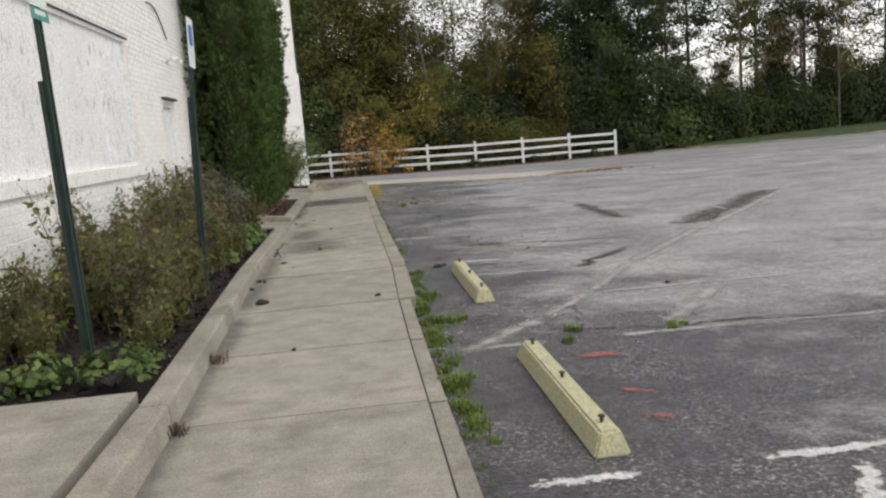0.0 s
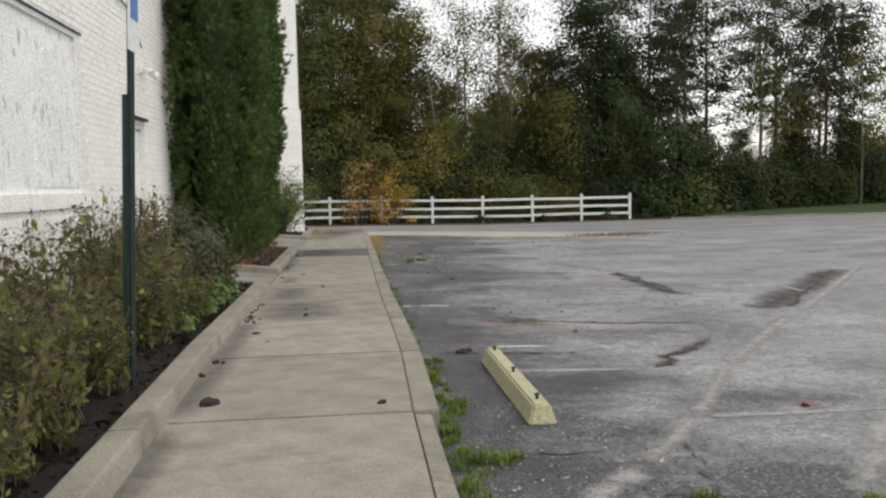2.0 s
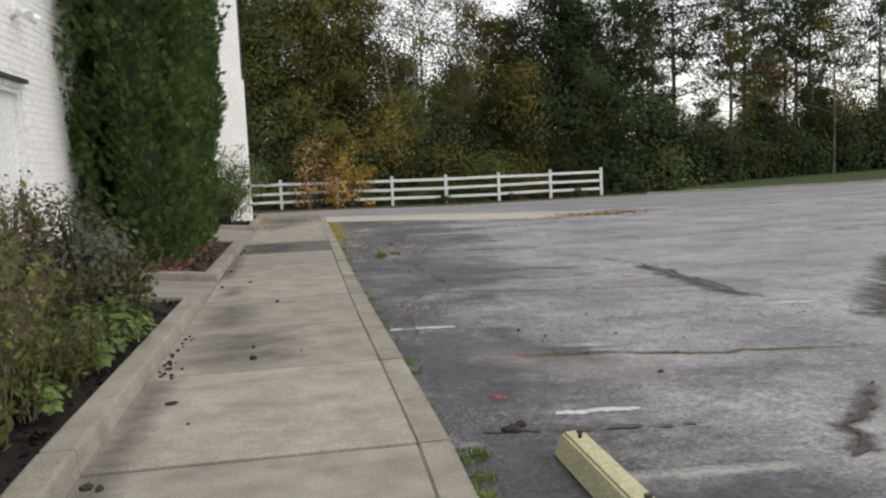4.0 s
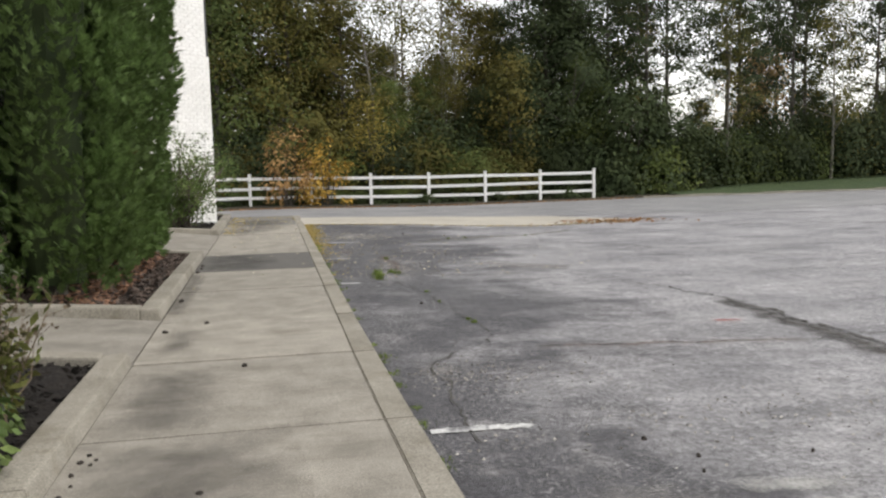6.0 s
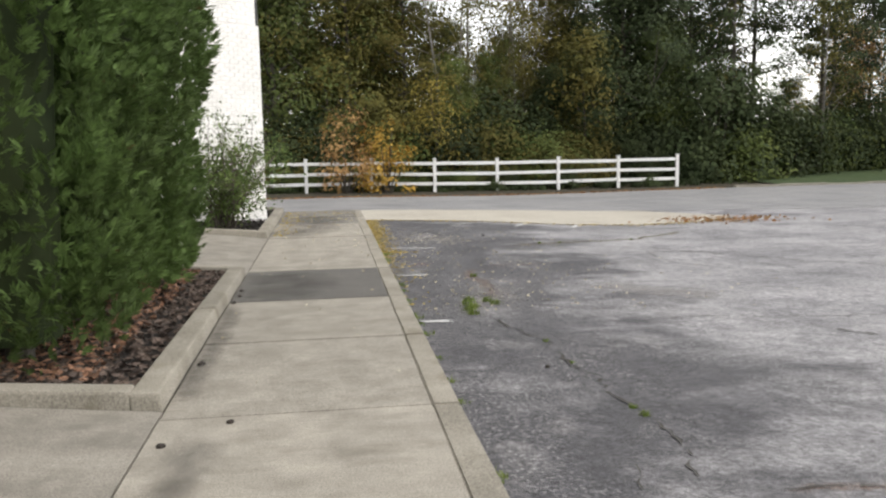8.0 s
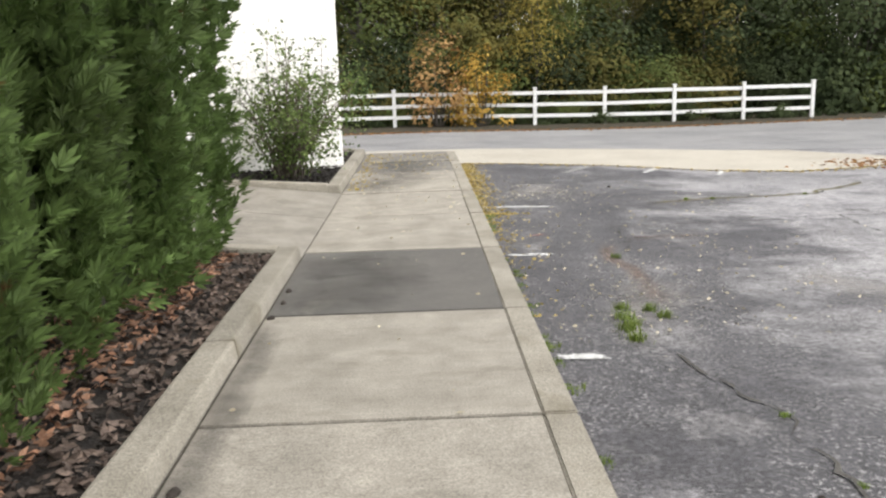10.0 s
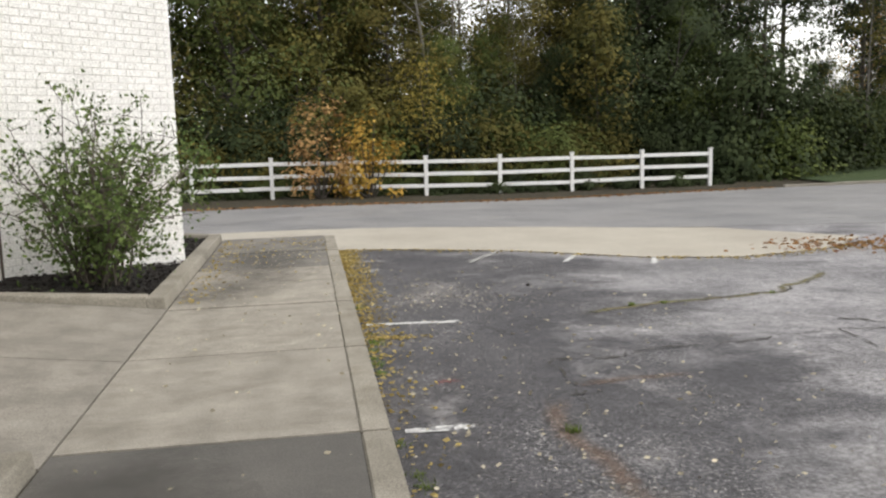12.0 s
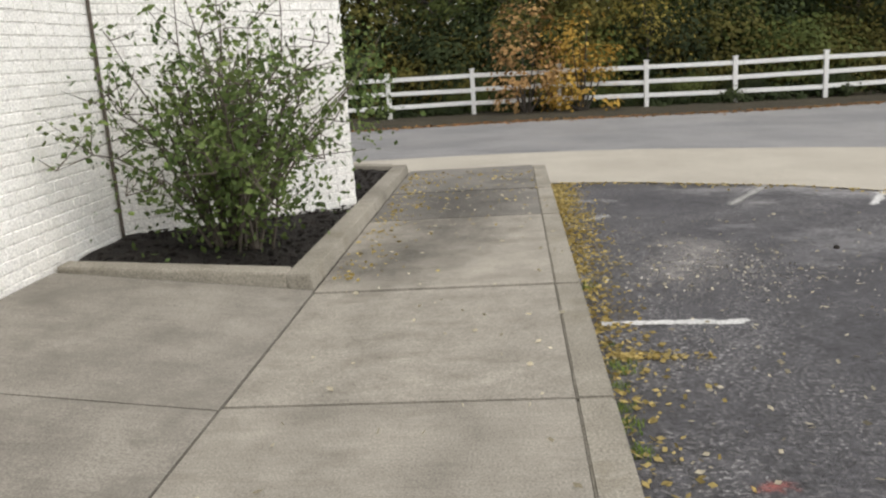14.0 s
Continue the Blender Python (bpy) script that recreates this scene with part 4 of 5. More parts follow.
def branch_paths(rng, height, spread, limbs, r0, start=0.35, lean=0.0):
    """Trunk and limbs; returns tube paths and the limb ends."""
    trunk = [(Vector((lean * t * height + 0.12 * math.sin(t * 5 + lean * 9), 0.1 * math.sin(t * 4), height * t)), r0 * (1 - 0.85 * t)) for t in [i / 8 for i in range(9)]]
    paths, ends = [trunk], [trunk[-1][0]]
    for i in range(limbs):
        t = start + (0.97 - start) * (i + rng.uniform(0, 1)) / limbs
        k = min(int(t * 8), 7)
        p0 = trunk[k][0].lerp(trunk[k + 1][0], t * 8 - k)
        ang = i * 2.4 + rng.uniform(-0.5, 0.5)
        ln = spread * (1.15 - 0.75 * t) * rng.uniform(0.7, 1.2)
        up = rng.uniform(0.15, 0.7)
        d = Vector((math.cos(ang), math.sin(ang), up))
        r = r0 * (1 - 0.85 * t) * 0.5
        path = [(p0 + d * ln * s_ + Vector((0, 0, 0.12 * ln * s_ * s_)) + Vector(rng.normal(size=3)) * 0.05 * ln * s_, r * (1 - 0.85 * s_)) for s_ in (0, 0.3, 0.65, 1.0)]
        paths.append(path)
        ends += [path[2][0], path[3][0], path[1][0].lerp(path[2][0], 0.5)]
        for _ in range(2):
            q0 = path[rng.integers(1, 3)][0]
            q1 = q0 + Vector(rng.normal(size=3)) * ln * 0.28 + Vector((0, 0, ln * 0.12))
            paths.append([(q0, r * 0.4), (q1, r * 0.1)])
            ends.append(q1)
    return paths, ends


def tree(m, label, rng, height, spread, limbs, r0, material, leaf, per, cluster, start=0.3, bark=None, lean=0.0, group="woodland trees", squash=0.6):
    ob = thing("tree", m, label, "tree", group)
    paths, ends = branch_paths(rng, height, spread, limbs, r0, start, lean)
    v, f = tubes(paths, 6)
    mesh_of("trunk", v, f, bark or M_BARK, ob)
    if per:
        pts, face = [], []
        for e in ends:
            c = cluster * rng.uniform(0.6, 1.35)
            off = rng.normal(size=(int(per * rng.uniform(0.5, 1.4)), 3)) * (c, c, c * squash)
            pts.append(np.array(e) + off)
            face.append(off + np.array((e[0], e[1], 0)) * 0.25)
        leaf_mesh("crown", np.concatenate(pts), leaf, rng, material, ob, aspect=0.55, facing=np.concatenate(face))
    return ob


def shrub(m, label, rng, radius, height, clumps, per, leaf, material, name="shrub", category="shrub", group="woodland shrubs"):
    ob = thing(name, m, label, category, group)
    paths, pts, face = [], [], []
    for i in range(clumps):
        a, r = rng.uniform(0, math.tau), radius * math.sqrt(rng.uniform(0, 1))
        z = height * rng.uniform(0.08, 1.0) * (1 - 0.45 * (r / radius) ** 2)
        c = np.array((r * math.cos(a), r * math.sin(a), z))
        off = rng.normal(size=(per, 3)) * radius * (0.17, 0.17, 0.14)
        pts.append(c + off)
        face.append(off + c * (0.3, 0.3, 0.1))
        if i % 3 == 0:
            paths.append([((c[0] * 0.15, c[1] * 0.15, 0), 0.03), ((c[0] * 0.6, c[1] * 0.6, z * 0.6), 0.02), (tuple(c), 0.006)])
    v, f = tubes(paths, 4)
    mesh_of("stalk", v, f, M_BARK, ob)
    p = np.concatenate(pts)
    p[:, 2] = np.maximum(p[:, 2], 0.02)
    leaf_mesh("foliage", p, leaf, rng, material, ob, aspect=0.7, facing=np.concatenate(face))
    return ob


def gz(x, y):
    return lot(x, y) - 0.05 + rise(x, y)


# ---- woodland ----
T = np.random.default_rng(21)
protos = [
    tree(pose(-9.5, 46, gz(-9, 46)), "tall broadleaf tree with dull olive autumn leaves", T, 15, 4.6, 30, 0.2, M_LEAF_OLIVE, 0.185, 150, 0.72, 0.12),
    tree(pose(-3.0, 45, gz(-3, 45)), "tall dark green broadleaf tree", T, 14, 4.4, 30, 0.18, M_LEAF_GREEN, 0.185, 150, 0.72, 0.14),
    tree(pose(14.6, 47, gz(14, 47)), "dense dark evergreen woodland tree", T, 13, 4.2, 32, 0.2, M_LEAF_DARK, 0.185, 150, 0.68, 0.10),
    tree(pose(18.0, 47, gz(18, 47)), "tall slender tree with tufted dark foliage and bare trunk", T, 14.5, 4.4, 20, 0.15, M_LEAF_DARK, 0.17, 80, 0.48, 0.32, squash=0.36, lean=0.03),
    tree(pose(8.6, 48, gz(8, 48)), "thin half-bare tree with yellowing leaves", T, 14, 3.6, 18, 0.12, M_LEAF_OLIVE, 0.15, 55, 0.6, 0.25, bark=M_PALEBARK, lean=0.05),
]
spots = [
    (0, -14, 47, 1.0), (0, -6.2, 49, 0.95), (0, 0.6, 46.5, 0.85), (1, 2.0, 50, 1.0), (0, 3.4, 47.5, 0.8), (1, -11, 52, 1.1), (0, -1.5, 55, 1.2), (1, 5.4, 44.8, 0.42), 
    (2, 12.6, 45.5, 0.55), (2, 17.5, 52, 0.85), (2, 18.0, 48.5, 0.62), (3, 16.5, 50, 1.0), (3, 20.3, 46, 0.95), (3, 22.5, 49, 1.05), (3, 25.0, 46.5, 0.92), (3, 27.5, 49.5, 1.08), (1, 16.2, 46, 0.5),
    (3, 30, 47.5, 1.0), (3, 33, 50, 1.1), (3, 36, 48, 0.95), (3, 39, 51, 1.05), (3, 42, 49, 1.0), (2, 22, 50, 0.42), (2, 26, 51, 0.40), (2, 30.5, 52, 0.42), (2, 35, 52, 0.4), (2, 40, 52, 0.42), (2, 45, 52, 0.5),
    (2, 9.0, 53, 0.5), (0, 11.6, 50.5, 0.72), (2, 13.4, 52, 0.76), (1, 7.6, 46.5, 0.42), (2, 10.6, 46.0, 0.44), (4, 9.0, 46.5, 0.62), (4, 7.4, 50, 1.0), (4, 10.2, 49, 0.9), (4, 6.0, 45.5, 0.8), (4, 24, 44.5, 0.7), (4, 31, 45, 0.75), (3, 46, 47, 1.0), (3, 50, 50, 1.1), (4, 20, 47, 0.8), (4, 37, 46.5, 0.8),
    (2, -4, 60, 1.0), (2, 2, 58, 0.8), (2, 6.5, 56, 0.72), (2, 11, 57, 0.66), (2, 15, 58, 0.6), (2, 21, 58, 0.45), (2, 27, 59, 0.42), (2, 33, 58, 0.42), (2, 39, 60, 0.42), (3, 24, 57, 0.95), (3, 35, 57, 1.0),
]
for k, x, y, sc in spots:
    o = copy_thing(protos[k], pose(x, y, gz(x, y) - 0.05, 0, 0, T.uniform(0, 360)))
    o.scale = (sc, sc, sc * T.uniform(0.95, 1.08))

bushes = [
    shrub(pose(-6, 43.6, gz(-6, 43.6)), "dense dark green undergrowth shrub", T, 2.2, 3.4, 74, 92, 0.145, M_LEAF_DARK),
    shrub(pose(-2.5, 43.4, gz(-2, 43.4)), "olive and yellowing undergrowth shrub", T, 2.1, 3.2, 70, 90, 0.145, M_LEAF_OLIVE),
    shrub(pose(9.5, 43.5, gz(9, 43.5)), "mid-green leafy undergrowth shrub", T, 2.1, 3.0, 70, 90, 0.145, M_LEAF_GREEN),
]
for i in range(46):
    x = -10 + i * 1.15 + T.uniform(-0.5, 0.5)
    y = 43.4 + T.uniform(0, 2.4) + (max(0, x - 15) * 0.12)
    k = int(T.choice(3, p=(0.34, 0.33, 0.33) if x < 12 else (0.80, 0.05, 0.15)))
    o = copy_thing(bushes[k], pose(x, y, gz(x, y) - 0.05, 0, 0, T.uniform(0, 360)))
    sc = T.uniform(0.75, 1.35)
    o.scale = (sc, sc, sc * T.uniform(0.8, 1.35))

# autumn shrubs at the fence
shrub(pose(0.2, 39.3, gz(0, 39.3)), "orange-leaved autumn shrub leaning over the fence", T, 1.35, 3.8, 36, 34, 0.14, M_LEAF_ORANGE, group="autumn shrubs")
shrub(pose(1.9, 39.35, gz(2, 39.3)), "golden autumn shrub hanging over the fence rails", T, 1.15, 3.3, 36, 34, 0.14, M_LEAF_GOLD, group="autumn shrubs")
tree(pose(4.2, 42.0, gz(4, 42)), "slim tree with sparse yellow leaves behind the fence", T, 4.6, 1.8, 14, 0.05, M_LEAF_YELLOW, 0.13, 24, 0.5, 0.3, group="autumn trees")
tree(pose(11.6, 44.0, gz(11, 44)), "small tree with yellow-green leaves", T, 7.0, 2.0, 16, 0.08, M_LEAF_OLIVE, 0.18, 45, 0.5, 0.3, group="autumn trees")
tree(pose(31.0, 52.0, gz(31, 52)), "orange-leaved tree glimpsed among dark trunks", T, 8.0, 2.2, 16, 0.09, M_LEAF_ORANGE, 0.22, 45, 0.6, 0.4, group="autumn trees")
# bare forked tree
tree(pose(5.0, 44.8, gz(5, 45)), "pale bare forked tree among the woods", T, 9.5, 3.6, 12, 0.13, M_LEAF_OLIVE, 0.2, 0, 0.5, 0.3, bark=M_PALEBARK, lean=-0.08, group="bare trees")
# low green plants under the fence
for x in (-1.6, 2.4, 3.3, 5.1, 7.2, 9.9):
    o = copy_thing(bushes[2 if x < 6 else 0], pose(x, 41.0 + T.uniform(0, 0.5), gz(x, 41), 0, 0, T.uniform(0, 360)))
    sc = T.uniform(0.22, 0.4)
    o.scale = (sc * 1.4, sc, sc)

fern = shrub(pose(-4.2, 40.3, gz(-4, 40.3)), "low dark green undergrowth beneath the fence rails", T, 0.6, 0.5, 18, 34, 0.11, M_LEAF_DARK, "undergrowth", "plant", "undergrowth along the fence")
for i in range(23):
    x = -3.5 + 0.85 * i + T.uniform(-0.3, 0.3)
    y = 40.3 + T.uniform(-0.1, 0.5)
    o = copy_thing(fern, pose(x, y, gz(x, y) - 0.03, 0, 0, T.uniform(0, 360)))
    sc = T.uniform(0.7, 1.25)
    o.scale = (sc, sc, sc)

# ---- arborvitae row ----


def arborvitae(m, label, rng, height, rad):
    ob = thing("arborvitae", m, label, "evergreen", "row of arborvitae")
    v, f = tubes([[((0, 0, 0), 0.09), ((0.02, 0, height * 0.5), 0.06), ((0, 0, height * 0.95), 0.015)]], 7)
    mesh_of("trunk", v, f, M_BARK, ob)

    def profile(t):
        return rad * (0.76 + 0.24 * min(max((t - 0.22) / 0.09, 0), 1)) * min(0.8 + t * 5, 1.0) * (1 - max(0, (t - 0.30) / 0.70) ** 2.0) ** 0.5

    verts, faces = [], []
    for i in range(1650):
        t = 0.012 + 0.975 * (i + rng.uniform(0, 1)) / 1650
        if rng.uniform() > 0.25 + profile(t) / rad * 0.75:
            continue
        a = i * 2.39996 + rng.uniform(-0.3, 0.3)
        lump = 1 + 0.20 * noise.noise((math.cos(a) * 1.5, math.sin(a) * 1.5, t * height * 0.8 + rad * 7)) + 0.09 * noise.noise((math.cos(a) * 4, math.sin(a) * 4, t * height * 2.4))
        radial = Vector((math.cos(a), math.sin(a), 0))
        gap = noise.noise((math.cos(a) * rad * 3.6, math.sin(a) * rad * 3.6, t * height * 2.0 + rad * 31))
        if gap < -0.3 and rng.uniform() < 0.8:
            continue
        lump += 0.17 * gap
        ln = rng.uniform(0.18, 0.36)
        axis = (Vector((0, 0, 1)) + radial * rng.uniform(0.25, 0.8) + Vector(rng.normal(size=3)) * 0.22).normalized()
        foot = radial * profile(t) * lump * rng.uniform(0.72, 0.98) + Vector((0, 0, t * height - 0.08))
        tang = axis.cross(radial).normalized()
        front = tang.cross(axis)
        for j in range(9):
            u = (j + rng.uniform(0, 1)) / 9
            th = rng.uniform(-2.0, 2.0)
            out = front * -math.cos(th) + tang * math.sin(th)
            if out.dot(radial) < -0.5:
                out = -out
            p = foot + axis * ln * u + out * 0.085 * math.sin(math.pi * min(u + 0.15, 1.0))
            up = (axis + out * 0.55 + Vector(rng.normal(size=3)) * 0.2).normalized()
            side = up.cross(out + Vector(rng.normal(size=3)) * 0.5).normalized()
            s_ = rng.uniform(0.06, 0.115)
            k = len(verts)
            # a fan of five narrow fronds
            for q, (ang, fl) in enumerate(((-0.8, 0.62), (-0.4, 0.85), (0.0, 1.0), (0.4, 0.85), (0.8, 0.62))):
                d = up * math.cos(ang) + side * math.sin(ang)
                w = side * math.cos(ang) - up * math.sin(ang)
                root = p + up * s_ * 0.1 * (2 - abs(q - 2))
                verts += [root, root + d * s_ * fl * 0.55 + w * s_ * 0.12, root + d * s_ * fl + out * 0.12 * s_, root + d * s_ * fl * 0.55 - w * s_ * 0.12]
                faces.append((k + q * 4, k + q * 4 + 1, k + q * 4 + 2, k + q * 4 + 3))
    green = mesh_of("foliage", verts, faces, M_ARB, ob)
    tagged(green, kind="stuff")
    # solid hull keeps the crown closed; its dark green stands in for inner shade
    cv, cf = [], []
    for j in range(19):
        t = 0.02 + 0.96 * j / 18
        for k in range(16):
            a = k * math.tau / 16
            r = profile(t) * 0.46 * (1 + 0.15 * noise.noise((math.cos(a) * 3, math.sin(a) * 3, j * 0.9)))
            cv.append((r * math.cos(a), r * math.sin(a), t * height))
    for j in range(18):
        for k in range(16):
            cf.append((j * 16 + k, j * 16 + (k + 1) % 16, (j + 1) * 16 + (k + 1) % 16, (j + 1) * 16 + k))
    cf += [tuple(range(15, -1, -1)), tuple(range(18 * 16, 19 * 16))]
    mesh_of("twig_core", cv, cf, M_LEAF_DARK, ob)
    return ob


for x, y, h, r in ((-2.52, 10.30, 7.6, 0.82), (-2.56, 11.45, 7.2, 0.80), (-2.52, 12.6, 8.0, 0.84), (-2.50, 13.65, 7.4, 0.78)):
    arborvitae(pose(x, y, 0.12, 0, 0, R.uniform(0, 360)), "tall dense green arborvitae in a mulched bed", np.random.default_rng(int(y * 10)), h, r)

# ---- multi-stemmed shrub against the splayed wall ----
S = np.random.default_rng(5)
wall_shrub = thing("wall_shrub", pose(-2.29, 19.03, 0.10), "leafy multi-stemmed green shrub against white brick", "shrub")
paths, tips = [], []
for i in range(52):
    a = S.uniform(0, math.tau)
    out = S.uniform(0.1, 1.0) ** 0.75 * 1.12
    h = 2.0 * (1 - 0.55 * out ** 2) * S.uniform(0.55, 1.05)
    dx, dy = math.cos(a) * out, math.sin(a) * out
    if dy - dx > 0.35:
        dx, dy = dx * 0.45 + 0.1, dy * 0.45 - 0.1
    b = Vector((S.normal() * 0.09, S.normal() * 0.09, -0.03))
    pth = [(b.lerp(Vector((b.x + dx, b.y + dy, h)), t) + Vector((0, 0, 0.30 * out * math.sin(t * math.pi))) + Vector(S.normal(size=3)) * 0.03 * t, 0.013 * (1 - 0.8 * t)) for t in (0, 0.2, 0.4, 0.6, 0.8, 1.0)]
    paths.append(pth)
    for t in range(1, 6):
        for _ in range(2 if t > 1 else 1):
            q0 = pth[t][0]
            q1 = q0 + Vector((S.normal() * 0.17, S.normal() * 0.17, S.uniform(-0.02, 0.26)))
            paths.append([(q0, 0.005), (q1, 0.002)])
            tips += [q0.lerp(q1, 0.5), q1]
for k in range(5):
    paths.append([((0.05, 0.02, 0), 0.012), ((0.42, 0.34, 0.55 + 0.05 * k), 0.009), ((0.7 + 0.05 * k, 0.8 + 0.07 * k, 0.95 + 0.07 * k), 0.005), ((0.78 + 0.06 * k, 1.0 + 0.07 * k, 1.0 + 0.12 * k), 0.002)])
v, f = tubes(paths, 4)
mesh_of("stalk", v, f, M_STEM, wall_shrub)
pts = np.concatenate([np.array(t) + S.normal(size=(5, 3)) * 0.052 for t in tips])
pts = np.concatenate([pts, S.normal(size=(800, 3)) * (0.36, 0.26, 0.26) + (0.02, -0.05, 0.62), S.normal(size=(420, 3)) * (0.13, 0.14, 0.22) + (0.86, 1.08, 1.12), S.normal(size=(700, 3)) * (0.30, 0.24, 0.17) + (0.1, -0.1, 0.42)])
pts[:, 2] = np.maximum(pts[:, 2], 0.06)
inside = ((pts[:, 1] - pts[:, 0]) < 0.62) & (pts[:, 0] > -0.85) & (pts[:, 1] > -1.05) & (pts[:, 1] < 1.5)
leaf_mesh("foliage", pts[inside], 0.054, S, M_BUSH, wall_shrub, aspect=0.6)

# ---- weedy bed ----


def weed_clump(m, label, rng, n, h, leafy, seedy):
    ob = thing("weed_clump", m, label, "weeds", "weeds in the bed")
    paths, lp, sp = [], [], []
    for i in range(n):
        a = rng.uniform(0, math.tau)
        out = rng.uniform(0.05, 0.34)
        hh = h * rng.uniform(0.55, 1.1)
        b = Vector((rng.normal() * 0.08, rng.normal() * 0.08, -0.03))
        tip = b + Vector((math.cos(a) * out, math.sin(a) * out, hh))
        mid = b.lerp(tip, 0.5) + Vector((rng.normal() * 0.03, rng.normal() * 0.03, 0))
        paths.append([(b, 0.005), (mid, 0.004), (tip, 0.0015)])
        for t in np.linspace(0.12, 0.95, leafy):
            c = np.array(b.lerp(tip, t)) + rng.normal(size=3) * 0.035
            lp.append(c)
        for _ in range(6):
            t = rng.uniform(0.6, 1.0)
            q = b.lerp(tip, t) + Vector((rng.normal() * 0.07, rng.normal() * 0.07, rng.uniform(0, 0.1)))
            paths.append([(b.lerp(tip, t - 0.05), 0.002), (q, 0.0012)])
            for _ in range(seedy):
                sp.append(np.array(q) + rng.normal(size=3) * 0.018)
    v, f = tubes(paths, 3)
    mesh_of("stalk", v, f, M_DRYSTEM, ob)
    if lp:
        leaf_mesh("foliage", np.array(lp), 0.085, rng, M_WEED, ob, aspect=0.42)
    if sp:
        leaf_mesh("seed_fluff", np.array(sp), 0.028, rng, M_SEED, ob, aspect=0.8)
    return ob


W = np.random.default_rng(11)
wz = lambda x: 0.2 + (x + 3.19) / 1.6 * -0.08
w_protos = [
    weed_clump(pose(-2.6, 0.6, wz(-2.6)), "tall dry weeds with pale seed heads", W, 18, 1.1, 19, 2),
    weed_clump(pose(-2.0, 3.0, wz(-2.0)), "knee-high brownish green weeds in mulch", W, 22, 0.75, 22, 1),
    weed_clump(pose(-1.9, 6.3, wz(-1.9)), "leafy green and brown weeds beside the kerb", W, 20, 0.6, 18, 2),
]
for i in range(84):
    y = -1.5 + 9.0 * (i + W.uniform(0, 1)) / 84
    x = W.uniform(-3.0, -1.82)
    if y > 4.4 and (x > -2.25 or math.hypot(x + 2.3, y - 6.35) < 0.45):
        continue
    if math.hypot(x + 2.08, y + 1.15) < 0.28 or math.hypot(x + 1.8, y - 1.56) < 0.15:
        continue
    k = int(W.choice(3, p=(0.35, 0.4, 0.25))) if x < -2.1 else int(W.choice(3, p=(0.08, 0.5, 0.42)))
    o = copy_thing(w_protos[k], pose(x, y, wz(x), 0, 0, W.uniform(0, 360)))
    sc = W.uniform(0.62, 1.05) * (0.72 if y < -0.6 else 1.0) * (0.75 if x > -1.95 else 1.0)
    o.scale = (sc, sc, sc)

# grey dry shrubs and low leafy plants in the bed
shrub(pose(-2.3, 6.35, 0.14), "grey-green twiggy shrub in the weedy bed", W, 0.48, 1.0, 70, 34, 0.05, M_SAGE, "dry_shrub", "shrub", "dry shrubs")
shrub(pose(-2.75, 6.7, 0.16), "grey-brown dry twiggy shrub in the weedy bed", W, 0.5, 1.15, 60, 26, 0.05, M_SEED, "dry_shrub", "shrub", "dry shrubs")
low = shrub(pose(-1.86, -1.45, 0.13), "low leafy green plant in dark mulch", W, 0.22, 0.22, 20, 12, 0.06, M_BUSH, "low_plant", "plant", "low green plants")
for x, y, sc in ((-2.35, -1.5, 1.1), (-1.75, -1.1, 0.6), (-1.88, 4.7, 1.1), (-1.86, 5.1, 1.2), (-1.9, 5.55, 1.2), (-1.86, 5.9, 0.9), (-2.15, 5.3, 1.3), (-2.3, 4.8, 1.4), (-2.0, 6.3, 0.9), (-2.4, 7.2, 0.9), (-1.9, 3.6, 0.8), (-2.9, -1.5, 1.2)):
    o = copy_thing(low, pose(x, y, 0.13, 0, 0, W.uniform(0, 360)))
    o.scale = (sc, sc, sc)

# ---- grass in the kerb gap and cracks ----


def tuft(m, label, rng, n, h, spread, material=None):
    ob = thing("grass_tuft", m, label, "grass", "grass tufts")
    v, f = [], []
    for i in range(n):
        a = rng.uniform(0, math.tau)
        b = Vector((rng.normal() * spread, rng.normal() * spread, 0))
        hh = h * rng.uniform(0.4, 1.1)
        d = Vector((math.cos(a), math.sin(a), 0))
        w = Vector((-d.y, d.x, 0)) * rng.uniform(0.003, 0.007)
        m1 = b + d * hh * 0.25 + Vector((0, 0, hh * 0.7))
        m2 = b + d * hh * rng.uniform(0.5, 1.0) + Vector((0, 0, hh * rng.uniform(0.5, 0.95)))
        k = len(v)
        v += [b - w, b + w, m1 + w * 0.8, m1 - w * 0.8, m2]
        f += [(k, k + 1, k + 2, k + 3), (k + 3, k + 2, k + 4)]
    tagged(mesh_of("turf", v, f, material or M_GRASS, ob), kind="stuff")
    return ob


g0 = tuft(pose(0.2, -1.6, lot(0.2, -1.6)), "bright green grass tuft in the kerb gap", W, 90, 0.14, 0.05)
g1 = tuft(pose(0.22, -0.4, lot(0.2, -0.4)), "low yellow-green weed tuft in the kerb gap", W, 70, 0.08, 0.07)
for i in range(84):
    y = -4.6 + 6.7 * (i + W.uniform(0, 1)) / 74
    x = 0.15 + abs(W.normal()) * 0.07 + (0.05 if y > 0.9 else 0)
    o = copy_thing(g0 if W.uniform() < 0.5 else g1, pose(x, y, lot(x, y) - 0.005, 0, 0, W.uniform(0, 360)))
    sc = W.uniform(0.25, 0.7) * (0.4 if -3.2 < y < -2.6 else 1)
    o.scale = (sc, sc, sc)
